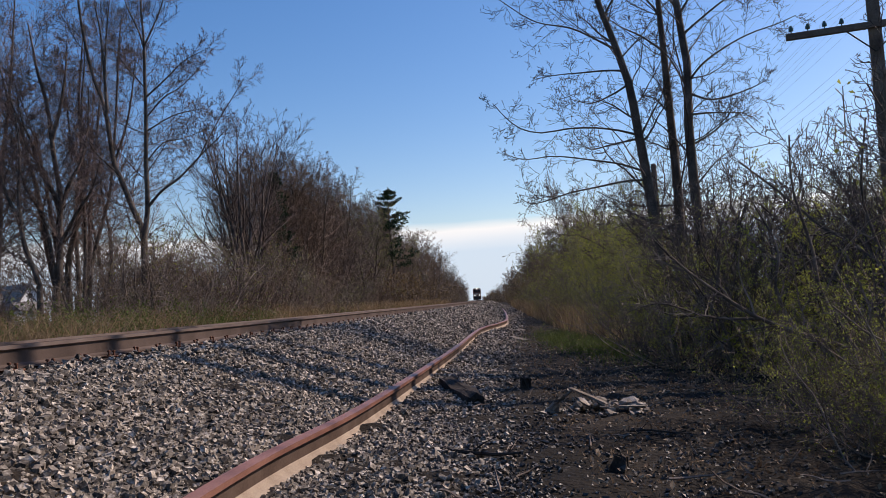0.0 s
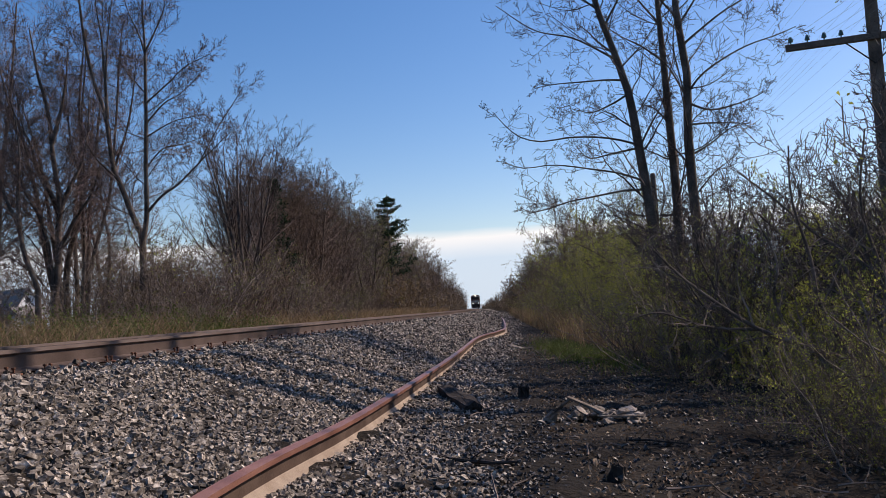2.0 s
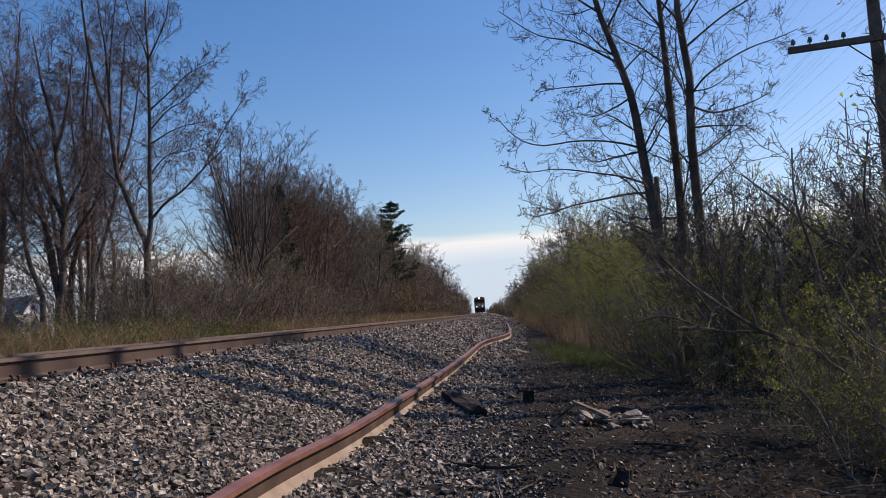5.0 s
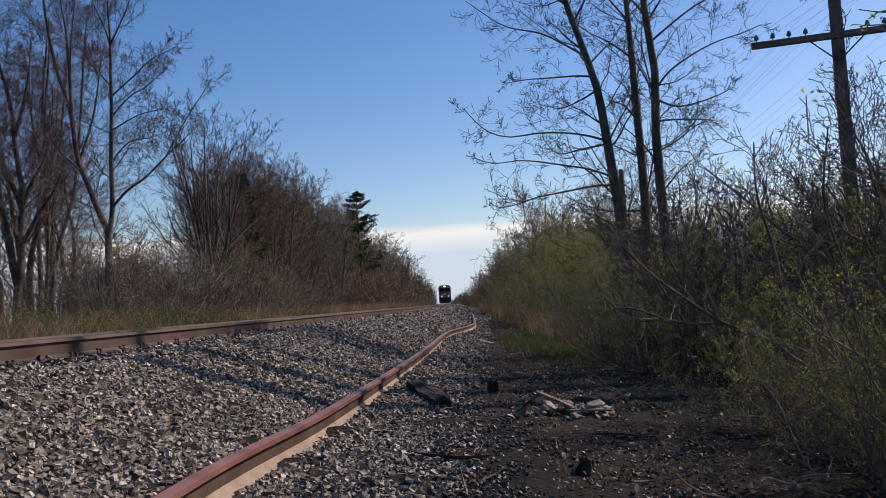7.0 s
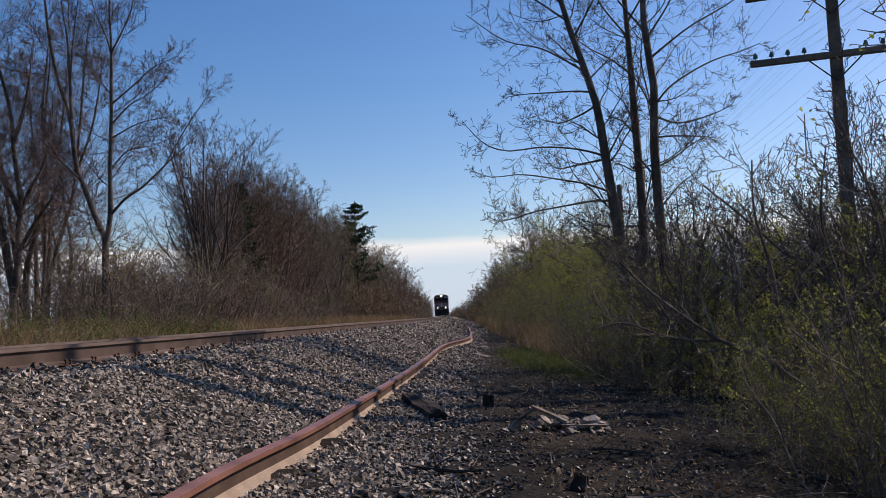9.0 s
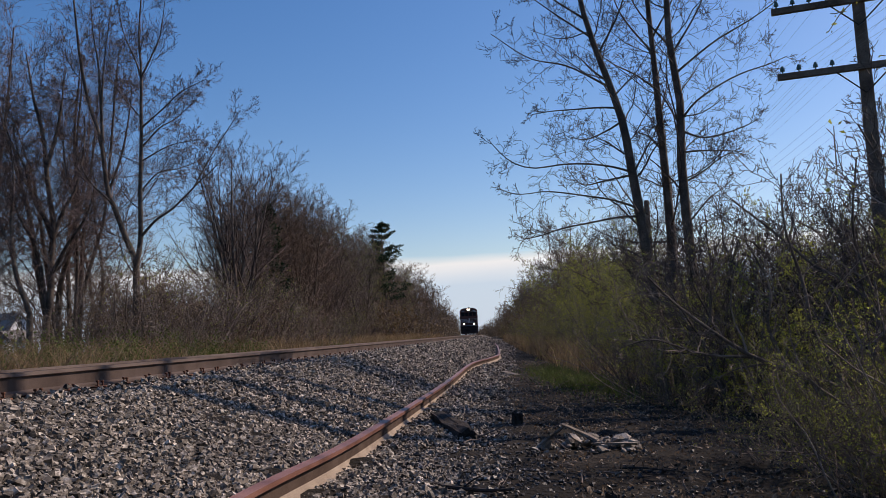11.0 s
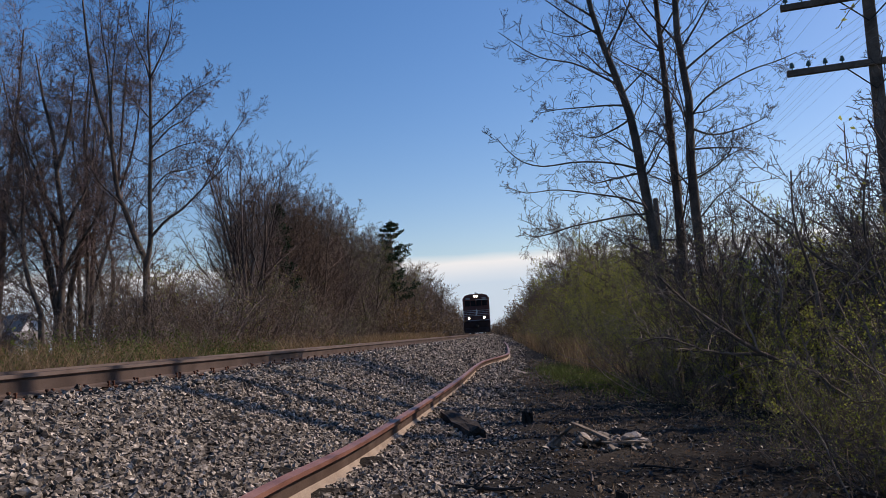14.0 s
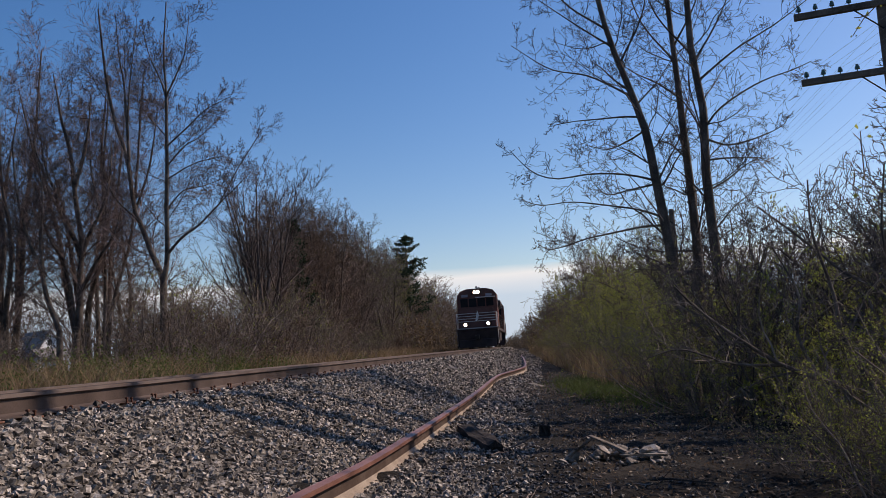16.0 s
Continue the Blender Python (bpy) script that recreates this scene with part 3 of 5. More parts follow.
def build_tall_stems():
    """Three tall slender stems with long drooping side limbs, beside the telegraph pole."""
    spec = [(15, 0.2, 58, 0.2, 0.13, 0.045, 8, 0.24), (6.5, 0.08, 50, 0.48, 0.12, 0.045, 6, 0.5), (3.6, 0.08, 46, 0.58, 0.1, 0.04, 4, 0.65), (1.0, 0.2, 42, 0.7, 0.1, 0.03, 3, 0.85)]
    sets = [((3.95, 18.0), [[(0, 0, -0.2), (-0.1, 0, 1.5), (-0.19, 0, 2.75), (-0.38, 0, 4.65), (-0.5, 0, 5.7), (-0.8, 0, 6.8), (-1.12, 0, 8.0), (-1.5, 0, 10.5)],
                            [(-0.36, 0, 4.56), (-0.77, -0.08, 4.68), (-1.28, -0.16, 4.76), (-1.84, -0.24, 4.77), (-2.4, -0.32, 4.71), (-2.83, -0.4, 4.82), (-3.12, -0.48, 5.06), (-3.32, -0.56, 5.3)],
                            [(-0.36, 0, 4.5), (-0.88, 0.1, 4.44), (-1.37, 0.2, 4.39), (-1.63, 0.3, 4.69)],
                            [(-0.3, 0, 3.8), (-0.73, 0.08, 3.99), (-1.02, 0.16, 4.08), (-1.44, 0.24, 4.18), (-1.87, 0.32, 4.28), (-2.24, 0.4, 4.33), (-2.74, 0.48, 4.31), (-3.11, 0.56, 4.47)],
                            [(-0.26, 0, 3.62), (-0.72, -0.1, 3.62), (-1.41, -0.2, 3.52), (-1.92, -0.3, 3.44), (-2.42, -0.4, 3.3), (-2.73, -0.5, 3.26), (-2.94, -0.6, 3.36)],
                            [(-0.55, 0, 5.94), (-0.92, 0.1, 6.0), (-1.41, 0.2, 6.02), (-1.9, 0.3, 6.04), (-2.34, 0.4, 6.02)],
                            [(-0.75, 0, 6.55), (-1.03, -0.1, 6.74), (-1.28, -0.2, 6.98), (-1.53, -0.3, 7.15)],
                            [(-0.36, 0, 4.5), (-0.08, -0.12, 4.99), (0.09, -0.24, 5.27), (0.18, -0.36, 5.55)],
                            [(-0.48, 0, 5.66), (-0.86, -0.1, 5.44), (-1.31, -0.2, 5.27), (-1.69, -0.3, 5.34)],
                            [(-0.7, 0, 6.4), (-1.5, 0.3, 7.0), (-2.3, 0.5, 7.3), (-3.1, 0.5, 7.9)],
                            [(-1.1, 0, 7.9), (-1.9, 0.3, 8.7), (-2.6, 0.3, 9.8)], [(-0.9, 0, 7.1), (-0.35, -0.2, 8.1), (-0.1, -0.2, 9.3)], [(-1.0, 0, 7.5), (-1.7, -0.3, 7.9), (-2.6, -0.4, 8.6)]]),
            ((4.3, 18.3), [[(0, 0, -0.2), (-0.02, 0, 1.5), (0.03, 0, 2.8), (0.05, 0, 3.6), (0.02, 0, 5.2), (0.0, 0, 6.5), (-0.02, 0, 7.4), (-0.1, 0, 10.8)],
                           [(0, 0, 6.4), (-0.41, 0.1, 6.78), (-0.82, 0.2, 7.06), (-1.11, 0.3, 7.34)], [(0.02, 0, 5.05), (-0.28, -0.1, 5.37), (-0.61, -0.2, 5.46)],
                           [(-0.02, 0, 7.2), (-0.6, 0.2, 8.2), (-0.9, 0.3, 9.4)], [(-0.02, 0, 7.5), (0.5, -0.2, 8.4), (0.8, -0.3, 9.4)]]),
            ((4.72, 17.8), [[(0, 0, -0.2), (-0.08, 0, 1.5), (-0.13, 0, 2.7), (-0.16, 0, 4.7), (-0.08, 0, 6.0), (-0.2, 0, 7.4), (-0.1, 0, 9.2), (0.2, 0, 11.0)],
                            [(-0.1, 0, 5.6), (0.22, -0.08, 5.96), (0.71, -0.16, 6.26), (1.18, -0.24, 6.46), (1.71, -0.32, 6.59), (2.06, -0.4, 6.71)],
                            [(-0.15, 0, 4.3), (0.3, 0.1, 4.53), (0.71, 0.2, 4.81), (1.2, 0.3, 5.03)],
                            [(-0.15, 0, 4.94), (0.27, -0.1, 4.93), (0.72, -0.2, 4.88), (0.99, -0.3, 4.82)],
                            [(-0.12, 0, 5.5), (-0.4, 0.1, 6.17), (-0.67, 0.2, 6.53)],
                            [(-0.12, 0, 5.4), (0.28, -0.12, 5.2), (0.67, -0.24, 5.22), (1.07, -0.36, 5.32), (1.34, -0.48, 5.43)],
                            [(-0.18, 0, 7.0), (0.5, 0.2, 8.0), (1.2, 0.3, 9.4)],
                            [(-0.2, 0, 7.2), (-0.8, 0.2, 8.2), (-1.1, 0.2, 9.3)], [(-0.15, 0, 8.4), (0.6, 0.1, 9.2), (1.2, 0.1, 10.0)], [(-0.14, 0, 6.6), (0.7, -0.1, 7.2), (1.5, -0.3, 7.6), (2.4, -0.3, 8.2)]])]
    for i, ((x, y), lines) in enumerate(sets):
        stems = [stem(l, 0.135 if k == 0 else 0.024, 0.045 if k == 0 else 0.007) for k, l in enumerate(lines)]
        me = plant_meshes("tall_tree", 40 + i, stems, spec, least=0.0048, buds=300, bud_size=0.03, twig_mat=TWIG_BACKLIT)
        plant("tall_tree", me, at_ground(x, y), "tall slender bare tree with dark bark", "tree", "tall trees by the pole")
    # unseen taller trees added on the sunny side, whose trunks shade the rails
    shade = [bare_tree(s, 17.0, (0.2, 0.1), 1, 0.2, [(7, 0.66, 42, 0.14, 0.1, 0.07, 6, 0.3), (5, 0.1, 45, 0.45, 0.12, 0.05, 5, 0.5), (3, 0.1, 45, 0.55, 0.1, 0.04, 3, 0.6)], buds=0, least=0.006) for s in (45, 46)]
    scatter("bare_tree", shade, [(9.75, 13.7, 1.4), (9.85, 15.1, 1.4), (9.95, 16.7, 1.4)], "tall bare tree added out of view to shade the rails", "tree", "tall trees by the pole", 4, scale=(0.97, 1.03))


def scatter(name, kinds, places, label, category, group, seed, leaf_name="foliage", scale=(0.85, 1.15)):
    rng = random.Random(seed)
    firsts = {}
    for x, y, size in places:
        k = rng.randrange(len(kinds))
        m = at_ground(x, y, rng.uniform(0, 360))
        if k not in firsts:
            ob = firsts[k] = plant(name, kinds[k], m, label, category, group, leaf_name)
        else:
            ob = copy_thing(firsts[k], m)
        s = size * rng.uniform(*scale)
        ob.scale = (s, s, s * rng.uniform(0.92, 1.08))


def pine_meshes(seed, height, width, sparse):
    rng = np.random.default_rng(seed)
    trunk = stem([(0, 0, -0.3), (0.1, 0, height * 0.4), (-0.05, 0.1, height * 0.8), (0, 0, height)], 0.22, 0.03)
    limbs, tufts = [], []
    z = height * (0.2 if not sparse else 0.35)
    while z < height * 0.98:
        for k in range(rng.integers(3, 6)):
            a = rng.uniform(0, 6.28)
            ln = width * (1 - 0.88 * (z / height) ** (1.7 if sparse else 1.2)) * rng.uniform(0.4, 1.2)
            P = limb(rng, (0, 0, z), (math.cos(a), math.sin(a), 0.15), ln, 6, 0.08, 0.05)[0]
            limbs.append((P, np.linspace(0.045, 0.01, 6)))
            for f in range(2, 6):
                tufts.append(P[f][None] + rng.normal(0, 0.13 * (0.5 + ln / 3), (34, 3)) * np.array([1, 1, 0.5]))
        z += height * (0.05 if sparse else 0.032)
    places = np.concatenate(tufts)
    return {"trunk": mesh_of("pine_trunk", *tube_arrays([(trunk[0][None], trunk[1][None])], 8), BARK), "crown": mesh_of("pine_limbs", *tube_arrays([(np.array([p for p, _ in limbs]), np.array([r for _, r in limbs]))], 4), BARK),
            "leaves": mesh_of("pine_needles", *leaf_arrays(rng, places, 0.22), NEEDLE)}


SHRUB_SPEC = [(8, 0.12, 42, 0.42, 0.16, 0.05, 5, 0.55), (6, 0.1, 45, 0.45, 0.2, 0.04, 4, 0.6), (2.5, 0.15, 45, 0.55, 0.22, 0.02, 3, 0.8)]


THICKET_SPEC = [(8, 0.12, 44, 0.42, 0.18, 0.06, 6, 0.55), (5.5, 0.1, 46, 0.45, 0.22, 0.05, 4, 0.6), (1.3, 0.15, 45, 0.55, 0.22, 0.02, 3, 0.8)]


def shrub_meshes(seed, height, spread, count, leaves, leaf_size, leaf_mat, twig_mat, least=0.004, r0=0.025, spec=SHRUB_SPEC):
    rng = np.random.default_rng(seed)
    lines = []
    for k in range(count):
        a, s = rng.uniform(0, 6.28), spread * math.sqrt(rng.uniform(0, 1))
        p = np.array([0.35 * s * math.cos(a), 0.35 * s * math.sin(a), -0.1])
        P = limb(rng, p, (s * math.cos(a), s * math.sin(a), height * 0.85), height * rng.uniform(0.65, 1.15), 9, 0.13, 0.04)[0]
        lines.append((P, np.linspace(r0, 0.006, 9)))
    return plant_meshes("shrub", seed, lines, spec, least=least, buds=leaves, bud_size=leaf_size, bud_mat=leaf_mat, twig_mat=twig_mat, bark=TWIG, leaf_from=1, sides=4)


def joined(name, kinds, places, seed, label, category, parts=("trunk", "crown", "leaves")):
    """Far plants that nobody could count, joined into one object of kind stuff for each of their materials."""
    rng = np.random.default_rng(seed)
    sums = {}
    for x, y, size in places:
        kind = kinds[rng.integers(len(kinds))]
        a, s = rng.uniform(0, 6.28), size * rng.uniform(0.85, 1.15)
        turn = np.array([[math.cos(a), math.sin(a), 0], [-math.sin(a), math.cos(a), 0], [0, 0, rng.uniform(0.92, 1.1)]]) * s
        for key in parts:
            me = kind[key]
            V = np.empty(len(me.vertices) * 3, np.float32)
            me.vertices.foreach_get("co", V)
            F = np.empty(len(me.loops), np.int32)
            me.loops.foreach_get("vertex_index", F)
            mat = me.materials[0]
            got = sums.setdefault(mat.name, [mat, [], [], 0])
            got[1].append(V.reshape(-1, 3) @ turn + np.array([x, y, float(ground_z(x, y)) - 0.1]))
            got[2].append(F.reshape(-1, 4) + got[3])
            got[3] += len(V) // 3
    for mat, Vs, Fs, _ in sums.values():
        tagged(new(name, mesh_of(name, np.concatenate(Vs), np.concatenate(Fs), mat)), label, category, kind="stuff")


WOOD_SPEC = [(17, 0.1, 44, 0.36, 0.11, 0.07, 5, 0.45), (9, 0.08, 42, 0.42, 0.14, 0.06, 4, 0.5), (7, 0.08, 42, 0.46, 0.17, 0.05, 3, 0.6)]
FAR_SPEC = [(10, 0.12, 40, 0.4, 0.1, 0.05, 3, 0.5), (7, 0.1, 42, 0.45, 0.14, 0.05, 3, 0.6)]


def build_left_side():
    build_fork_tree()
    build_spreading_trees()
    near = [bare_tree(s, 12.5, lean, n, 0.2, buds=900, bud_size=0.02, least=0.006, twig_mat=t) for s, lean, n, t in ((51, (0.8, 0), 2, TWIG_BACKLIT), (52, (-0.6, 0.3), 3, TWIG_PURPLE), (53, (0.3, -0.2), 2, TWIG_PURPLE))]
    scatter("bare_tree", near, [(-17.6, 31, 0.95), (-19.6, 33, 1.0), (-20.2, 29, 0.85), (-22.5, 35, 1.0), (-25, 31, 1.1), (-17.6, 38, 0.95), (-24, 40, 1.1), (-21, 25, 0.75), (-15.2, 36, 0.85), (-18.4, 28, 0.7), (-17.0, 36.5, 0.9), (-21.3, 32, 1.0), (-23.4, 28, 1.1), (-16.8, 35.5, 1.15), (-21.5, 37.5, 1.2), (-24.5, 34, 1.2)],
            "bare grey-brown tree with fine reddish budding twigs", "tree", "bare trees beyond the track", 6)
    vase = [(9, 0.16, 30, 0.42, 0.09, 0.08, 6, 0.5), (6, 0.08, 36, 0.4, 0.12, 0.07, 5, 0.55), (4.5, 0.08, 40, 0.52, 0.08, 0.06, 4, 0.6), (2.2, 0.15, 40, 0.65, 0.08, 0.05, 3, 0.7)]
    scatter("bare_tree", [bare_tree(61, 12.6, (0, 0), 7, 0.4, vase, 0, least=0.011, twig_mat=TWIG_BACKLIT)], [(-13.3, 50, 1.0)], "broad many-stemmed bare tree, grey twigs", "tree", "", 1, scale=(1.0, 1.0))
    plant("pine_tree", pine_meshes(71, 10.6, 2.3, False), at_ground(-13.6, 60), "dense dark green pine tree", "tree", leaf_name="foliage")
    plant("pine_tree", pine_meshes(72, 14.3, 4.2, True), at_ground(-9.4, 99), "tall open-crowned dark green pine tree", "tree", leaf_name="foliage")
    rng = random.Random(9)
    wood = [bare_tree(s, 12.5, (0, 0), n, 0.22, WOOD_SPEC, 3500, least=0.012, bud_size=0.075, twig_mat=t, bud_mat=b) for s, n, t, b in ((81, 3, TWIG_RED, BUD), (82, 2, TWIG, LEAF), (83, 4, TWIG, BUD), (86, 3, TWIG_PURPLE, BUD))]
    places = [(-9.8 - rng.uniform(0, 3.5 if y < 80 else 9) - max(0, (85 - y) * 0.1), y + rng.uniform(-3, 3), rng.uniform(0.75, 0.97) + min(0.12, 0.0025 * max(0, y - 75))) for y in 58 * (170 / 58) ** np.linspace(0, 1, 76)]
    scatter("bare_tree", wood, places, "bare brown tree in the wood edge, twigs budding", "tree", "trees of the wood edge", 7)
    far = [bare_tree(s, 12.5, (0, 0), 3, 0.25, FAR_SPEC, 500, least=0.03, bud_size=0.25, twig_mat=TWIG_RED, sides=4) for s in (84, 85)]
    places = [(-8.5 - rng.uniform(0, 9), y + rng.uniform(-6, 6), rng.uniform(0.85, 1.15)) for y in 170 * (900 / 170) ** np.linspace(0, 1, 66)]
    joined("far_woods", far, places, 12, "brown leafless far woods along the railway", "woods")
    places = [(x + rng.uniform(-3, 3), 165 + rng.uniform(-8, 8), rng.uniform(0.8, 1.05)) for x in np.linspace(-116, -68, 18)]
    joined("far_woods", far, places, 16, "brown leafless woods behind the house", "woods")
    # undergrowth
    kinds = [shrub_meshes(s, 3.0, 2.2, 10, 1300, 0.045, b, t, 0.006) for s, b, t in ((91, BUD, TWIG), (92, BUD, TWIG_RED), (93, LEAF, TWIG), (94, BUD, TWIG))]
    places = [(x, 19 + 14 * rng.uniform(0, 1) + k * 0.4, rng.uniform(0.6, 1.1)) for k, x in enumerate(np.linspace(-9.6, -27, 36))]
    places += [(-9.0 - rng.uniform(0, 7), y, rng.uniform(0.8, 1.4)) for y in np.linspace(26, 95, 66)]
    places = [p for p in places if not -0.59 < p[0] / p[1] < -0.465]
    scatter("shrub", kinds, places, "tangled brown shrub just coming into leaf", "shrub", "shrubs beyond the track", 8)
    scatter("shrub", [kinds[2]], [(-12.4, 40, 1.5), (-13.8, 42, 1.6), (-11.4, 42, 1.3), (-15.2, 44, 1.7), (-10.8, 46, 1.4), (-17.5, 45, 1.6)], "pale green shrub in young leaf", "shrub", "pale shrubs", 3)
    scatter("shrub", [kinds[2]], [(-7.3, 45, 0.85)], "yellow-green shrub in young leaf", "shrub", "", 8)
    low = [shrub_meshes(s, 3.4, 2.6, 8, 400, 0.22, BUD, TWIG, 0.025, spec=FAR_SPEC[:1]) for s in (95, 96)]
    places = [(-7.3 - rng.uniform(0, 5), y, rng.uniform(0.9, 1.6)) for y in 92 * (800 / 92) ** np.linspace(0, 1, 75)]
    joined("far_undergrowth", low, places, 13, "brown undergrowth along the far wood edge", "undergrowth")


def build_right_side():
    build_tall_stems()
    rng = random.Random(19)
    wood = [bare_tree(s, 9.5, (0, 0), n, 0.18, WOOD_SPEC, 3500, least=0.012, bud_size=0.07, twig_mat=t, bud_mat=b) for s, n, t, b in ((181, 4, TWIG, BUD), (182, 3, TWIG_RED, BUD), (183, 4, TWIG, LEAF))]
    places = [(7.9 + rng.uniform(0, 8), y + rng.uniform(-3, 3), rng.uniform(0.66, 0.9)) for y in np.linspace(62, 180, 55)]
    places += [(8.6, 61, 0.8), (7.4, 67, 0.85)]
    places += [(rng.uniform(9, 26), rng.uniform(34, 60), rng.uniform(0.45, 0.65)) for _ in range(8)]
    scatter("bare_tree", wood, places, "bare brown tree in the wood edge, twigs budding", "tree", "trees of the wood edge", 17)
    far = [bare_tree(s, 10.5, (0, 0), 3, 0.22, FAR_SPEC, 500, least=0.03, bud_size=0.25, twig_mat=TWIG, sides=4) for s in (184, 185)]
    places = [(9.3 + rng.uniform(0, 10), y + rng.uniform(-6, 6), rng.uniform(0.58, 0.8)) for y in 180 * (900 / 180) ** np.linspace(0, 1, 60)]
    joined("far_woods", far, places, 14, "brown leafless far woods along the railway", "woods")
    green = [shrub_meshes(s, 5.2, 2.6, 14, 9500, 0.06, LEAF, TWIG, 0.006, 0.035) for s in (191, 192)]
    scatter("leafy_shrub", green, [(6.1, 40, 0.95), (7.0, 37, 0.92), (6.9, 46, 1.0), (8.0, 44, 1.05), (8.2, 52, 1.05), (5.9, 33, 0.72), (8.5, 38, 1.0), (8.0, 58, 1.1), (3.9, 26, 0.55), (10.5, 24, 0.8), (8.6, 19.5, 0.55), (6.9, 14.5, 0.42), (9.5, 16, 0.5), (12, 19, 0.6), (5.6, 17.5, 0.42), (7.6, 17, 0.45), (11.5, 28, 0.7), (4.3, 21.5, 0.45)], "tall shrub in fresh yellow-green leaf", "shrub", "leafy shrubs", 18)
    fresh = [shrub_meshes(s, 2.5, 2.2, 11, 13000, 0.034, LEAF, TWIG, 0.0036, 0.016, spec=THICKET_SPEC) for s in (193, 194)]
    scatter("leafy_shrub", fresh, [(5.6, 11.6, 0.9), (6.8, 12.4, 1.0), (5.0, 13.8, 0.95), (7.4, 14.6, 1.05), (6.0, 15.6, 1.1), (8.3, 16.8, 1.15), (6.4, 10.6, 0.85), (9.0, 18.5, 1.2), (7.0, 19.0, 1.2), (5.0, 20.0, 1.0), (10.4, 21.5, 1.3)],
            "low shrub thick with fresh yellow-green leaves", "shrub", "leafy shrubs", 24)
    dense = [shrub_meshes(s, 2.6, 2.2, 12, n, 0.03, b, t, 0.0036, 0.016, spec=THICKET_SPEC) for s, b, t, n in ((201, LEAF, TWIG, 3600), (202, LEAF, TWIG_RED, 2200), (203, LEAF, TWIG_RED, 3000), (204, LEAF, TWIG, 2600))]
    places = [(2.75 + 0.012 * y + rng.uniform(0, 4.5), y, rng.uniform(0.35, 0.62 + 0.008 * y)) for y in np.linspace(8.5, 34, 30)]
    places += [(3.5 + 0.03 * (y - 34) + rng.uniform(0, 3), y, rng.uniform(0.7, 1.1)) for y in np.linspace(34, 90, 50)]
    places += [(2.75 + rng.uniform(0, 1) ** 1.4 * 4.5, rng.uniform(4.6, 9.0), rng.uniform(0.3, 0.6)) for _ in range(27)]
    scatter("shrub", dense, places, "tangled thicket shrub with sparse young leaves", "shrub", "thicket shrubs", 20)
    scatter("shrub", dense, [(3.5, 14.2, 0.75), (4.1, 15.6, 0.95), (3.7, 16.6, 0.9), (5.4, 16.4, 1.0), (3.3, 17.2, 0.8)], "tall tangled shrub at the foot of the slender trees", "shrub", "thicket shrubs", 22)
    # unseen shrubs added beyond the view's right edge to shade the near gravel
    upright = [shrub_meshes(s, 2.9, 1.0, 12, 4000, 0.03, LEAF, TWIG, 0.004, 0.02, spec=THICKET_SPEC) for s in (205, 206)]
    scatter("shrub", upright, [(3.7, 1.2, 1.0), (3.8, 2.2, 1.0), (3.7, 3.1, 1.0), (3.9, 4.0, 1.0), (4.1, 4.8, 0.95), (4.5, 5.5, 0.9), (5.0, 6.3, 0.85)], "upright shrub added out of view to shade the clearing", "shrub", "thicket shrubs", 23)
    low = [shrub_meshes(s, 3.4, 2.6, 8, 400, 0.22, BUD, TWIG, 0.025, spec=FAR_SPEC[:1]) for s in (195, 196)]
    places = [(5.9 + rng.uniform(0, 4), y, rng.uniform(0.8, 1.25)) for y in 88 * (800 / 88) ** np.linspace(0, 1, 75)]
    joined("far_undergrowth", low, places, 15, "brown undergrowth along the far wood edge", "undergrowth")
    # taller crooked bushes near the camera
    crook = [(8, 0.2, 50, 0.5, 0.22, 0.14, 8, 0.5), (5, 0.15, 50, 0.5, 0.26, 0.12, 6, 0.6), (3.4, 0.15, 48, 0.6, 0.28, 0.08, 5, 0.7), (1.2, 0.3, 45, 0.5, 0.28, 0.03, 3, 0.9)]
    kinds = []
    for s in (211, 212, 213):
        g = np.random.default_rng(s)
        lines = []
        for k in range(6):
            a = 6.28 * k / 6 + g.uniform(0, 0.8)
            P = limb(g, (0.1 * math.cos(a), 0.1 * math.sin(a), -0.1), (0.5 * math.cos(a), 0.5 * math.sin(a), 1.0), 3.6 * g.uniform(0.8, 1.1), 12, 0.15, 0.06)[0]
            lines.append((P, np.linspace(0.036, 0.009, 12)))
        kinds.append(plant_meshes("bush", s, lines, crook, least=0.005, buds=500, bud_size=0.022, bud_mat=BUD, bark=BARK, twig_mat=TWIG_BACKLIT))
    scatter("crooked_bush", kinds, [(4.9, 9.8, 1.0), (6.1, 11.5, 1.2), (5.2, 12.8, 1.05), (7.2, 13.5, 1.25), (4.6, 15.5, 0.95), (6.6, 9.0, 1.05), (8.2, 11, 1.2), (6.6, 17, 1.15), (8.8, 15.5, 1.3), (5.6, 21, 1.15), (7.9, 21, 1.3), (3.9, 13.0, 0.72), (9.8, 19, 1.4), (6.2, 26, 1.35), (8.6, 28, 1.5), (10.6, 14, 1.3)],
            "crooked bare bush with curling twigs in backlit tone", "bush", "crooked bushes", 21)
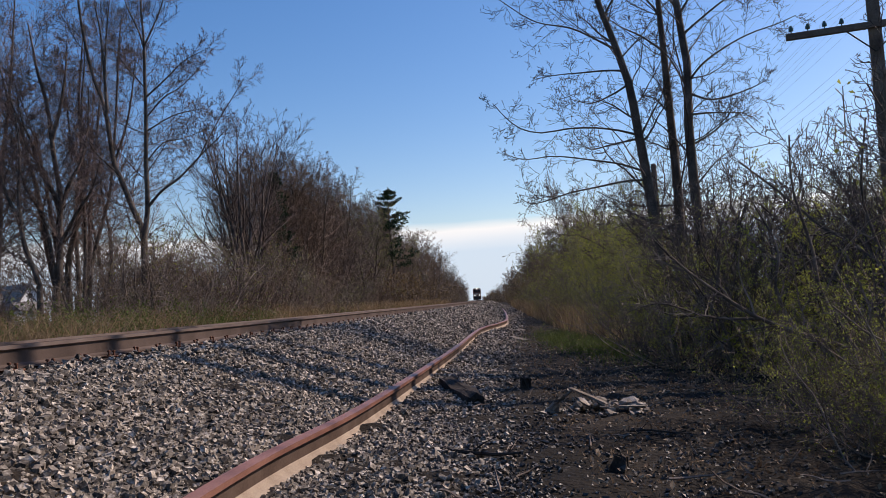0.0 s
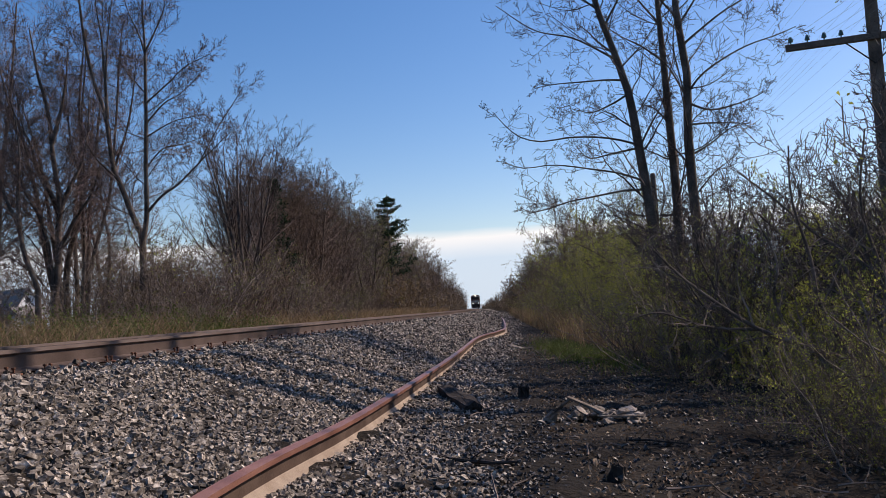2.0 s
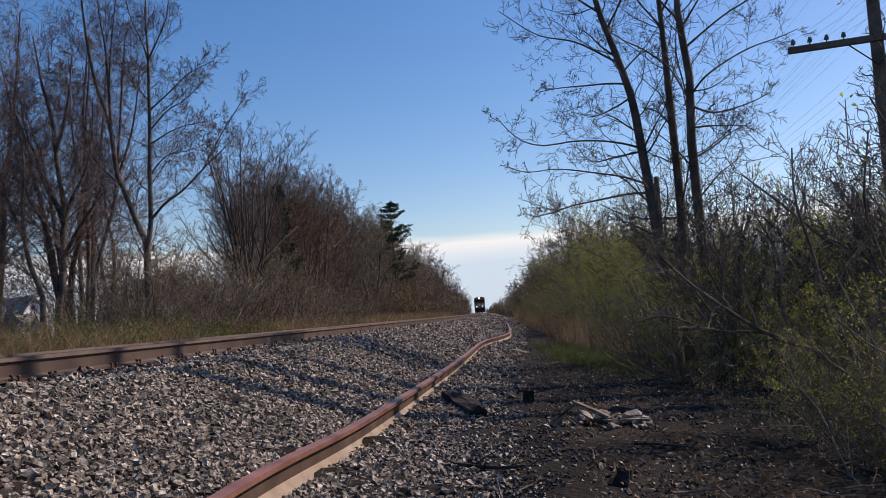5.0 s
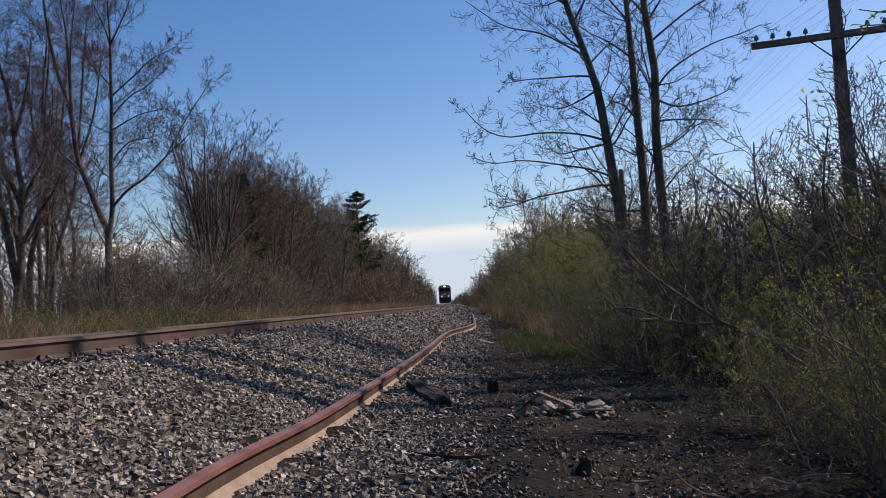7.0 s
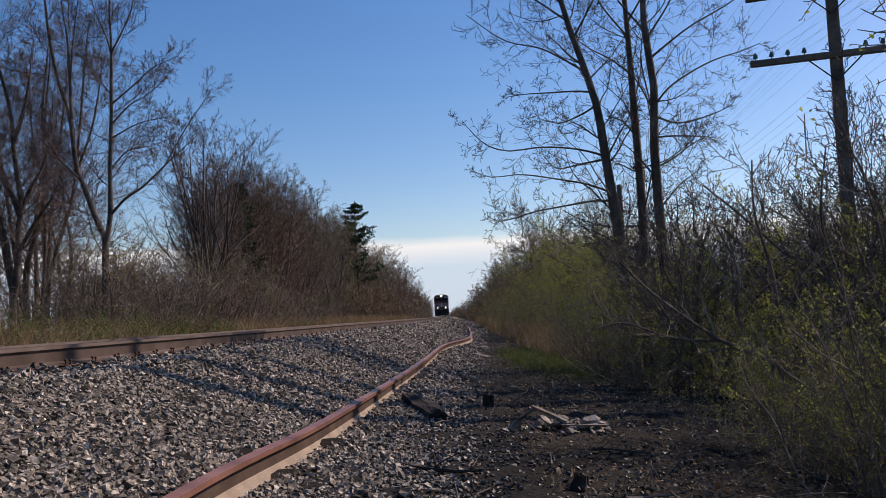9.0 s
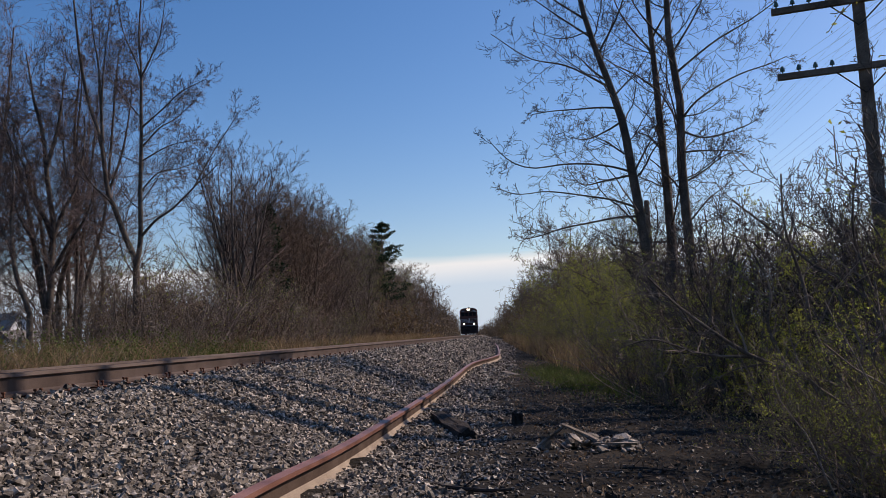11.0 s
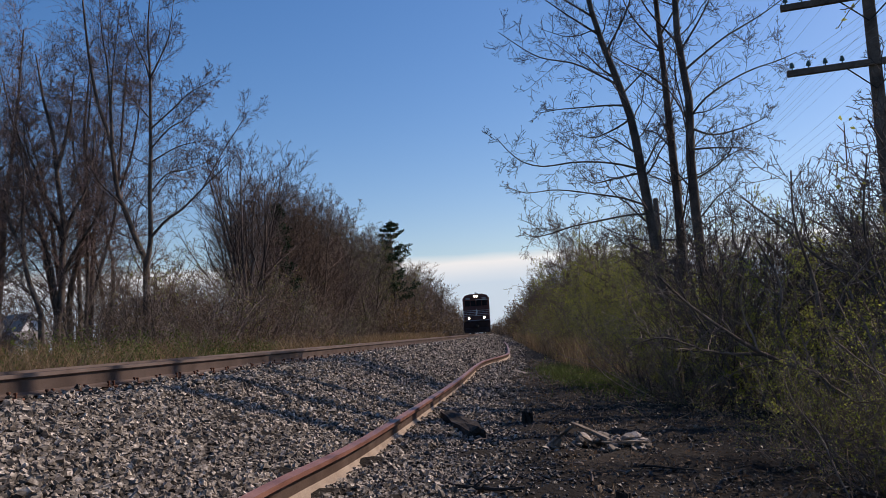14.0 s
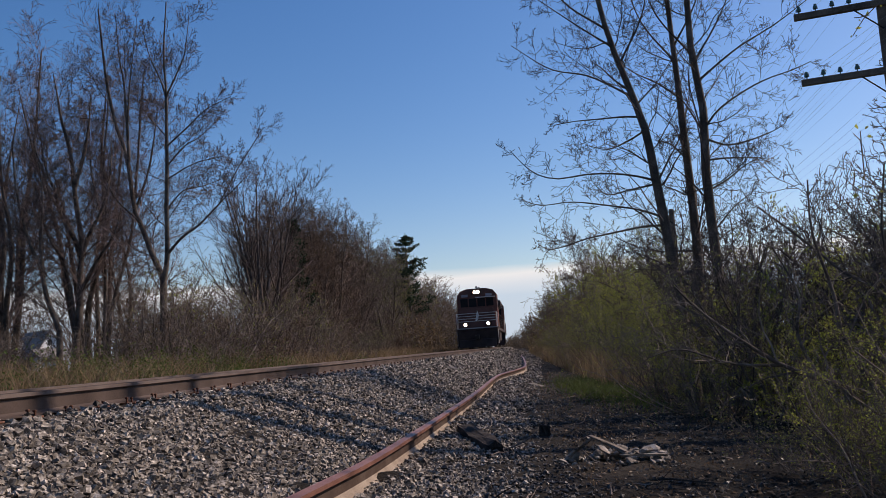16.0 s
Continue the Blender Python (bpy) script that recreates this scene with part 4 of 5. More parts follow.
    lines = [stem([(0, 0, -0.1), (0.02, 0, 0.3), (0.0, 0, 0.55), (-0.1, 0, 0.72), (-0.46, -0.05, 0.87), (-0.89, -0.1, 1.05), (-1.21, -0.1, 1.28), (-1.54, -0.1, 1.56), (-1.75, -0.1, 1.8)], 0.038, 0.008),
             stem([(-0.04, 0, 0.65), (-0.2, 0.1, 1.04), (-0.3, 0.1, 1.3), (-0.33, 0.1, 1.66), (-0.45, 0.1, 2.2), (-0.4, 0.2, 2.7)], 0.028, 0.007),
             stem([(-0.6, -0.07, 0.93), (-0.75, -0.1, 1.3), (-0.7, -0.1, 1.65), (-0.85, 0, 2.1)], 0.018, 0.006),
             stem([(-0.9, -0.1, 1.06), (-1.3, 0, 1.1), (-1.7, 0.1, 1.25), (-2.0, 0.1, 1.2)], 0.014, 0.005),
             stem([(0.0, 0, 0.5), (0.2, 0.1, 0.9), (0.3, 0.1, 1.4), (0.2, 0.2, 2.1), (0.3, 0.2, 2.8)], 0.028, 0.007)]
    me = plant_meshes("arching_bush", 220, lines, [(10, 0.25, 50, 0.34, 0.24, 0.1, 7, 0.5), (5, 0.15, 48, 0.5, 0.26, 0.08, 5, 0.65), (2.5, 0.2, 45, 0.5, 0.26, 0.02, 4, 0.8)], least=0.0038, buds=300, bud_size=0.02, bark=BARK)
    plant("arching_bush", me, at_ground(3.35, 7.8), "dark bare bush with a long low arching branch", "bush")


def blades(rng, X, Y, height, width, lean):
    """Bent grass blades of three corners pairs."""
    n = len(X)
    a = rng.uniform(0, 6.28, n)
    h = height * rng.uniform(0.45, 1.2, n)
    side = np.stack([np.cos(a), np.sin(a), 0 * a], 1) * (width * rng.uniform(0.6, 1.3, n))[:, None]
    b = rng.uniform(0, 6.28, n)
    bend = np.stack([np.cos(b), np.sin(b), 0 * b], 1) * (h * lean * rng.uniform(0.2, 1.2, n))[:, None]
    p = np.stack([X, Y, ground_z(X, Y) - 0.02], 1)
    mid = p + bend * 0.35 + np.array([0, 0, 1.0]) * (h * 0.6)[:, None]
    tip = p + bend + np.array([0, 0, 1.0]) * h[:, None]
    V = np.stack([p - side, p + side, mid + side * 0.7, mid - side * 0.7, tip + side * 0.15, tip - side * 0.15], 1)
    i = np.arange(n)[:, None] * 6
    F = np.concatenate([i + np.array([[0, 1, 2, 3]]), i + np.array([[3, 2, 4, 5]])])
    return V.reshape(-1, 3), F


def build_grass():
    rng = np.random.default_rng(31)
    for name, mat, n, u0, u1, h, label in (("dry_grass", STRAW, 34000, -8.5, -3.3, 0.95, "tall dry straw-coloured grass beyond the track"), ("green_weeds", GRASS, 14000, -9, -3.8, 0.7, "fresh green weeds among dry grass")):
        y = 8 + 110 * rng.uniform(0, 1, n) ** 1.8
        y[:2500] = rng.uniform(-9, 8, 2500)
        patch = np.sin(y * 0.9 + rng.normal(0, 0.5, n)) + np.sin(y * 0.37 + 1.0)
        keep = (patch > 0.1) if name == "dry_grass" else (patch < 0.5)
        u = rng.uniform(u0, u1, n)
        y, u = y[keep], u[keep]
        V, F = blades(rng, u + track_x(y), y, h, 0.005 + 0.00022 * y, 0.9)
        tagged(new(name, mesh_of(name, V, F, mat)), label, "grass", kind="stuff")
    heads, count = [], 300
    for _ in range(count):
        y = 9 + 22 * rng.uniform(0, 1) ** 1.3
        x = float(track_x(y)) - rng.uniform(4.0, 8.5)
        h = rng.uniform(0.4, 1.3)
        heads.append(np.array([x, y, float(ground_z(x, y)) + h * 0.5]) + rng.normal(0, 1, (110, 3)) * np.array([0.22, 0.22, 0.27 * h]))
    V, F = leaf_arrays(rng, np.concatenate(heads), 0.075)
    tagged(new("leafy_weeds", mesh_of("leafy_weeds", V, F, GRASS)), "low leafy green weeds beyond the track", "weeds", kind="stuff")
    n = 3500
    X, Y = rng.normal(2.3, 0.4, n), rng.normal(21, 2.8, n)
    V, F = blades(rng, X, Y, 0.2, 0.008, 1.2)
    tagged(new("fresh_grass", mesh_of("fresh_grass", V, F, GRASS)), "patch of fresh green grass by the thicket", "grass", kind="stuff")
    n = 5000
    y = 22 + 70 * rng.uniform(0, 1, n)
    V, F = blades(rng, 2.6 + 0.012 * y + rng.uniform(-0.3, 1.6, n), y, 0.9, 0.012, 0.5)
    tagged(new("dry_weeds", mesh_of("dry_weeds", V, F, STRAW)), "dry reddish weeds along the thicket", "grass", kind="stuff")
    n = 15000
    Y = 3 + 30 * rng.uniform(0, 1, n) ** 1.5
    X = 0.6 + rng.uniform(0, 5.0, n)
    V, F = leaf_arrays(rng, np.stack([X, Y, ground_z(X, Y) + 0.02], 1), 0.045)
    tagged(new("leaf_litter", mesh_of("leaf_litter", V, F, LITTER)), "brown dead leaves on dark ground", "leaf litter", kind="stuff")
    sticks = []
    for _ in range(320):
        y = 3 + 22 * rng.uniform(0, 1) ** 1.4
        x = rng.uniform(-0.3, 4.0)
        a = rng.uniform(0, 3.14)
        P = limb(rng, (x, y, float(ground_z(x, y)) + 0.03), (math.cos(a), math.sin(a), rng.uniform(-0.03, 0.12)), rng.uniform(0.1, 0.4), 5, 0.22, 0)[0]
        sticks.append((P, np.linspace(0.006, 0.003, 5) * rng.uniform(0.6, 1.6)))
    tagged(new("fallen_twigs", mesh_of("fallen_twigs", *tube_arrays([(np.array([p for p, _ in sticks]), np.array([r for _, r in sticks]))], 4), TWIG)), "fallen twigs on dark gravel", "twigs", kind="stuff")


# ---- telegraph line ----
ARM_TURN = -16.5
ARMS = (6.1, 7.38)


def build_poles():
    pole = empty("telegraph_pole", pose(7.6, 16, 0))
    tagged(pole, "weathered wooden telegraph pole with two crossarms and glass insulators", "telegraph pole")
    part("shaft", rod(bmesh.new(), (0, 0, -0.4), (0.04, 0, 7.85), 0.145, 0.105, 14), POLE_WOOD, pole, smooth=False)
    turn = pose(0, 0, 0, 0, 0, ARM_TURN)
    tips = []
    for z in ARMS:
        arm = part("crossarm", box(bmesh.new(), -1.5, 1.5, -0.16, -0.06, z - 0.06, z + 0.06, 0.008), POLE_WOOD, pole)
        arm.matrix_basis = turn
        for s in (-1, 1):
            b = part("brace", rod(bmesh.new(), (s * 0.5, -0.14, z - 0.03), (0, -0.13, z - 0.5), 0.014, sides=6), STEEL, pole, "flat iron brace")
            b.matrix_basis = turn
            for k in range(4):
                x = s * (1.4 - 0.29 * k)
                bm = rod(bmesh.new(), (x, -0.11, z + 0.06), (x, -0.11, z + 0.12), 0.012, sides=8)
                rod(bm, (x, -0.11, z + 0.11), (x, -0.11, z + 0.16), 0.045, 0.04, 12)
                rod(bm, (x, -0.11, z + 0.16), (x, -0.11, z + 0.2), 0.03, 0.024, 12)
                i = part("insulator", bm, GLASS_GREEN, pole, "green glass insulator")
                i.matrix_basis = turn
                tips.append((pose(7.6, 16, 0) @ turn) @ Vector((x, -0.11, z + 0.165)))
    old = empty("old_pole", at_ground(7.65, 36))
    tagged(old, "old bare wooden pole standing among trees", "pole")
    part("shaft", rod(bmesh.new(), (0, 0, -0.2), (0, 0, 6.6), 0.13, 0.11, 12), POLE_WOOD, old)
    part("cap", rod(bmesh.new(), (0, 0, 6.6), (0, 0, 6.66), 0.11, 0.07, 12), POLE_WOOD, old)
    wires = []
    for p in tips:
        for y1 in (-34.0, 66.0):
            q = np.array([p.x + 0.25 * (1 if y1 > 0 else -1), y1, p.z])
            s = np.linspace(0, 1, 24)[:, None]
            L = np.array(p)[None] * (1 - s) + q[None] * s
            L[:, 2] -= 4 * (1.3 if y1 > 0 else 0.7) * (s * (1 - s))[:, 0]
            wires.append((L, np.full(24, 0.0022)))
    group = empty("telegraph_wires")
    tagged(group, "thin telegraph wires sagging between poles", "wire")
    for L in wires:
        under("wire", mesh_of("wire", *tube_arrays([(L[0][None], L[1][None])], 4), WIRE), group)


# ---- things on the ground ----
def build_clutter():
    rng = np.random.default_rng(77)
    # rotten tie end
    log = empty("rotten_timber", pose(-0.27, 9.8, 0.55, 0, 3, -77))
    tagged(log, "short dark rotten timber lying on gravel", "timber")
    bm = box(bmesh.new(), -0.8, 0.8, -0.09, 0.09, -0.04, 0.11)
    bmesh.ops.subdivide_edges(bm, edges=bm.edges[:], cuts=3, use_grid_fill=True)
    for v in bm.verts:
        v.co += Vector(rng.normal(0, 0.014, 3))
    part("timber", bm, CHARRED, log)
    # broken pale stone heap
    heap = empty("rubble_heap", pose(1.0, 8.5, float(ground_z(1.0, 8.5))))
    tagged(heap, "small heap of pale broken stone and splintered wood", "rubble")
    for k in range(74):
        bm = bmesh.new()
        bmesh.ops.create_icosphere(bm, subdivisions=1, radius=1)
        s = 0.026 * math.exp(rng.normal(0, 0.45)) if k > 13 else rng.uniform(0.05, 0.095)
        a, r = rng.uniform(0, 6.28), 0.5 * math.sqrt(rng.uniform(0, 1))
        M = Matrix.LocRotScale((r * 1.2 * math.cos(a) + 0.1, r * 0.7 * math.sin(a), 0.02 + 0.15 * max(0, 1 - r / 0.4) * rng.uniform(0.4, 1)), Euler(rng.uniform(-0.7, 0.7, 3) + np.array([0, 0, rng.uniform(0, 6)])), (s * 1.5, s, s * (0.6 if k > 13 else 0.3)))
        for v in bm.verts:
            v.co = M @ (v.co * (1 + rng.normal(0, 0.2)))
        part("stone", bm, CHALK, heap)
    for p, q, w in (((-0.36, 0.1, 0.06), (-0.12, 0.02, 0.25), 0.05), ((-0.16, 0.0, 0.25), (0.14, -0.1, 0.1), 0.045), ((0.1, -0.15, 0.07), (0.5, -0.22, 0.06), 0.03)):
        bm = box(bmesh.new(), -0.5, 0.5, -w, w, -0.009, 0.009)
        bmesh.ops.subdivide_edges(bm, edges=bm.edges[:], cuts=2, use_grid_fill=True)
        for v in bm.verts:
            v.co += Vector((rng.normal(0, 0.03), rng.normal(0, 0.006), rng.normal(0, 0.003)))
        v = Vector(q) - Vector(p)
        M = Matrix.LocRotScale((Vector(p) + Vector(q)) / 2, v.to_track_quat("X", "Z"), (v.length, 1, 1))
        bmesh.ops.transform(bm, matrix=M, verts=bm.verts[:])
        part("splinter", bm, OLD_WOOD, heap)
    # dead branches on the gravel
    for x, y, turn, ln, r in ((-0.1, 6.2, -42, 0.85, 0.02), (1.35, 7.0, -50, 0.6, 0.012)):
        P = limb(rng, (-ln / 2, 0, 0.03), (1, 0, 0), ln, 9, 0.06, 0)[0]
        P[:, 2] = np.clip(P[:, 2], 0.015, 0.05)
        twigs = sprout(rng, P[None], np.linspace(r, r * 0.5, 9)[None], (5, 0.2, 40, 0.3, 0.1, 0.0, 5, 0.4), 0.003)
        ob = new("fallen_branch", mesh_of("fallen_branch", *tube_arrays([(P[None], np.linspace(r, r * 0.5, 9)[None]), twigs], 6), CHARRED))
        ob.matrix_basis = pose(x, y, float(ground_z(x, y)) + 0.01, 0, 0, turn)
        tagged(ob, "dark fallen branch lying on gravel", "branch", "fallen branches")
    for x, y, dx, h in ((-12.4, 26.5, 0.6, 1.1), (-13.2, 26.0, -0.5, 0.8), (-9.3, 24.5, 0.7, 0.5)):
        P = limb(rng, (0, 0, -0.05), (dx, 0.1, h), math.hypot(dx, h) * 1.2, 8, 0.07, 0.02)[0]
        twigs = sprout(rng, P[None], np.linspace(0.035, 0.015, 8)[None], (4, 0.4, 45, 0.35, 0.1, 0.0, 5, 0.5), 0.008)
        ob = new("broken_branch", mesh_of("broken_branch", *tube_arrays([(P[None], np.linspace(0.035, 0.015, 8)[None]), twigs], 6), OLD_WOOD))
        ob.matrix_basis = at_ground(x, y)
        tagged(ob, "pale broken branch sticking up from the weeds", "branch", "broken branches")
    for (x, y, ln, turn) in ((0.98, 22.6, 1.4, -78), (1.1, 28.4, 0.8, -40)):
        ob = part("plank", box(bmesh.new(), -ln / 2, ln / 2, -0.08, 0.08, 0.0, 0.05, 0.008), OLD_WOOD, None)
        ob.matrix_basis = pose(x, y, float(ground_z(x, y)) + 0.015, 0, 2, turn)
        tagged(ob, "weathered grey plank lying beside the rail", "plank", "loose planks")
    for (x, y, s) in ((0.5, 10.7, 0.13), (0.84, 5.75, 0.085)):
        bm = bmesh.new()
        rod(bm, (0, 0, -0.1), (0.02, 0, s), s * 0.55, s * 0.42, 11)
        bmesh.ops.subdivide_edges(bm, edges=bm.edges[:], cuts=1)
        for v in bm.verts:
            v.co += Vector(rng.normal(0, 0.015, 3))
        ob = part("stump", bm, CHARRED, None)
        ob.matrix_basis = pose(x, y, float(ground_z(x, y)))
        tagged(ob, "small dark rotten tree stump in gravel", "stump", "stumps")


def build_house():
    """A white gable over a dark porch, with a lower grey wing beside it."""
    house = empty("house", pose(-72.8, 135.1, 0.8, 0, 0, 52))
    tagged(house, "white gabled house with dark roofs seen through the trees", "house")
    part("wall", prism(bmesh.new(), [(-2.1, 0), (2.1, 0), (2.1, 4.9), (0, 8.05), (-2.1, 4.9)], 1, -5, 5), SIDING, house)
    for s in (-1, 1):
        part("roof", prism(bmesh.new(), [(0, 8.07), (s * 2.6, 4.17), (s * 2.6, 4.35), (0, 8.27)], 1, -5.4, 5.4), ROOF, house)
    part("porch_roof", prism(bmesh.new(), [(-5.0, 5.35), (-8.0, 4.0), (-8.0, 3.8), (-5.0, 5.1)], 0, -3.0, 3.0), ROOF, house)
    for x in (-2.8, 0.0, 2.8):
        part("porch_post", box(bmesh.new(), x - 0.08, x + 0.08, -7.8, -7.64, 0, 3.85), SIDING, house)
    part("door", box(bmesh.new(), -0.5, 0.5, -5.05, -5.0, 0.2, 2.3), POLE_WOOD, house)
    w = part("window", box(bmesh.new(), -0.3, 0.3, -5.03, -4.99, 5.9, 6.6), DARK_GLASS, house)
    part("window_frame", box(bmesh.new(), -0.38, 0.38, -5.06, -5.035, 5.8, 5.9), SIDING, w)
    part("wing", prism(bmesh.new(), [(-3.5, 0), (3.5, 0), (3.5, 4.0), (-3.5, 4.0)], 0, -10.5, -2.1), GREY_PAINT, house, "grey wing wall")
    for s in (-1, 1):
        part("wing_roof", prism(bmesh.new(), [(0, 6.6), (s * 4.0, 3.7), (s * 4.0, 3.9), (0, 6.8)], 0, -10.8, -2.12), ROOF, house)


def build_cloud():
    """A far cloud bank low over the horizon, a plain backdrop of sky."""
    m = bpy.data.materials.new("cloud")
    m.use_nodes = True
    n, link = m.node_tree.nodes, m.node_tree.links.new
    n.remove(n["Principled BSDF"])
    co, sep, tex = n.new("ShaderNodeTexCoord"), n.new("ShaderNodeSeparateXYZ"), n.new("ShaderNodeTexNoise")
    mp = n.new("ShaderNodeMapping")
    mp.inputs["Scale"].default_value = (0.0012, 0.0012, 0.006)
    link(co.outputs["Object"], mp.inputs[0])
    link(mp.outputs[0], tex.inputs["Vector"])
    tex.inputs["Scale"].default_value, tex.inputs["Detail"].default_value = 1.6, 7
    link(co.outputs["Object"], sep.inputs[0])
    a = n.new("ShaderNodeMath")
    a.operation = "MULTIPLY_ADD"
    link(tex.outputs[0], a.inputs[0])
    a.inputs[1].default_value = 45
    link(sep.outputs["Z"], a.inputs[2])
    r = n.new("ShaderNodeMapRange")
    link(a.outputs[0], r.inputs[0])
    r.inputs[1].default_value, r.inputs[2].default_value, r.inputs[3].default_value, r.inputs[4].default_value = 313, 348, 0.92, 0.0
    tone = n.new("ShaderNodeMapRange")
    link(a.outputs[0], tone.inputs[0])
    tone.inputs[1].default_value, tone.inputs[2].default_value = 215, 318
    hue = n.new("ShaderNodeValToRGB")
    hue.color_ramp.elements[0].color, hue.color_ramp.elements[1].color = (0.58, 0.77, 0.93, 1), (0.92, 0.99, 1.0, 1)
    link(tone.outputs[0], hue.inputs[0])
    em, tr, ms = n.new("ShaderNodeEmission"), n.new("ShaderNodeBsdfTransparent"), n.new("ShaderNodeMixShader")
    em.inputs[1].default_value = 1.0
    link(hue.outputs[0], em.inputs[0])
    link(r.outputs[0], ms.inputs[0])
    link(tr.outputs[0], ms.inputs[1])
    link(em.outputs[0], ms.inputs[2])
    link(ms.outputs[0], n["Material Output"].inputs[0])
    a = np.radians(np.linspace(-50, 40, 60))
    z = np.linspace(-20, 400, 6)
    A, Z = np.meshgrid(a, z)
    V = np.stack([3500 * np.sin(A), 3500 * np.cos(A), Z], -1)
    i = np.arange(A.size).reshape(A.shape)
    F = np.stack([i[:-1, :-1], i[:-1, 1:], i[1:, 1:], i[1:, :-1]], -1).reshape(-1, 4)
    tagged(new("backdrop", mesh_of("backdrop", V, F, m)), "low white cloud bank over the horizon", "sky", kind="structure")


# ---- train ----
def wheelset(parent, y, r=0.5):
    bm = bmesh.new()
    rod(bm, (-1.0, 0, 0), (1.0, 0, 0), 0.09, sides=12)
    for s in (-1, 1):
        rod(bm, (s * 0.68, 0, 0), (s * 0.82, 0, 0), r, sides=24)
        rod(bm, (s * 0.66, 0, 0), (s * 0.69, 0, 0), r + 0.025, sides=24)
    w = part("wheelset", bm, STEEL, parent)
    w.matrix_basis = pose(0, y, r)
    return w


def build_locomotive():
    """Wide-nosed diesel locomotive; its front coupler end is at y = 0, rail level at z = 0."""
    loco = empty("locomotive")
    tagged(loco, "black diesel locomotive with white nose stripes and lit headlights", "locomotive", "train")
    part("underframe", box(bmesh.new(), -1.55, 1.55, 0.5, 21.5, 1.35, 1.62, 0.03), BLACK_PAINT, loco)
    part("platform_edge", box(bmesh.new(), -1.57, 1.57, 0.44, 0.5, 1.53, 1.61), GREY_PAINT, loco, "pale platform edge stripe")
    part("pilot", prism(bmesh.new(), [(-1.5, 0.22), (1.5, 0.22), (1.55, 1.35), (-1.55, 1.35)], 1, 0.42, 0.6), BLACK_PAINT, loco)
    part("plow", prism(bmesh.new(), [(0.1, 0.12), (0.5, 0.12), (0.5, 0.75), (0.35, 0.7)], 0, -1.4, 1.4), BLACK_PAINT, loco)
    bm = box(bmesh.new(), -0.14, 0.14, -0.1, 0.5, 0.75, 1.0, 0.03)
    box(bm, -0.2, 0.16, -0.25, 0.0, 0.7, 1.05, 0.05)
    part("coupler", bm, STEEL, loco)
    # nose with sloped top edges
    part("nose", prism(bmesh.new(), [(-1.45, 1.62), (1.45, 1.62), (1.45, 2.75), (1.2, 3.1), (-1.2, 3.1), (-1.45, 2.75)], 1, 1.0, 2.6), MAROON, loco)
    for k in range(4):
        part("stripe", box(bmesh.new(), -1.44, 1.44, 0.985, 1.0, 2.1 + 0.2 * k, 2.14 + 0.2 * k), WHITE_PAINT, loco, "white nose stripe")
    part("nose_door", box(bmesh.new(), 0.55, 1.1, 0.975, 0.998, 1.75, 2.05, 0.01), BLACK_PAINT, loco)
    part("emblem", prism(bmesh.new(), [(-0.14, 2.1), (0.06, 2.2), (0.16, 2.55), (0.06, 2.95), (-0.04, 2.6)], 1, 0.965, 0.984), WHITE_PAINT, loco, "pale emblem on the nose")
    # cab
    cab = part("cab", prism(bmesh.new(), [(-1.57, 1.62), (1.57, 1.62), (1.57, 4.2), (1.3, 4.55), (0.75, 4.72), (-0.75, 4.72), (-1.3, 4.55), (-1.57, 4.2)], 1, 2.6, 5.0), MAROON, loco)
    for x0, x1 in ((-1.3, -0.72), (-0.64, -0.04), (0.04, 0.64), (0.72, 1.3)):
        part("windshield", box(bmesh.new(), x0, x1, 2.57, 2.6, 3.3, 3.95, 0.01), DARK_GLASS, cab)
    # white strip on the right half paints the sunlit edge seen there
    part("visor", box(bmesh.new(), -0.1, 1.45, 2.35, 2.6, 3.98, 4.03), WHITE_PAINT, cab, "white strip painted as a sunlit edge above the windshield")
    for s in (-1, 1):
        part("side_window", box(bmesh.new(), s * 1.565 - 0.012, s * 1.565 + 0.012, 3.2, 4.4, 3.1, 3.9), DARK_GLASS, cab)
        part("number_board", box(bmesh.new(), s * 0.95 - 0.25, s * 0.95 + 0.25, 2.52, 2.6, 4.08, 4.28, 0.01), GREY_PAINT, cab, "small number board")
    part("horn", rod(rod(rod(bmesh.new(), (0, 3.2, 4.85), (0, 3.8, 4.85), 0.1, 0.04), (0.2, 3.3, 4.8), (0.2, 3.8, 4.8), 0.08, 0.03), (0, 3.8, 4.66), (0, 3.8, 4.84), 0.04), GREY_PAINT, cab)
    box_ = part("headlight_housing", box(bmesh.new(), -0.42, 0.42, 2.42, 2.62, 4.25, 4.62, 0.04), BLACK_PAINT, loco)
    for x in (-0.13, 0.13):
        part("headlight", rod(bmesh.new(), (x, 2.38, 4.43), (x, 2.425, 4.43), 0.125, sides=20), LAMP, box_, "bright lit headlight")
    for x in (-0.87, 0.87):
        d = part("ditch_light", rod(bmesh.new(), (x, 0.3, 1.86), (x, 0.5, 1.86), 0.15, 0.12, 18), BLACK_PAINT, loco)
        part("lens", rod(bmesh.new(), (x, 0.27, 1.86), (x, 0.302, 1.86), 0.13, sides=18), LAMP, d, "bright lit lens")
    # hood and roof
    part("hood", prism(bmesh.new(), [(-0.95, 1.62), (0.95, 1.62), (0.95, 4.1), (0.7, 4.4), (-0.7, 4.4), (-0.95, 4.1)], 1, 5.0, 20.6), BLACK_PAINT, loco)
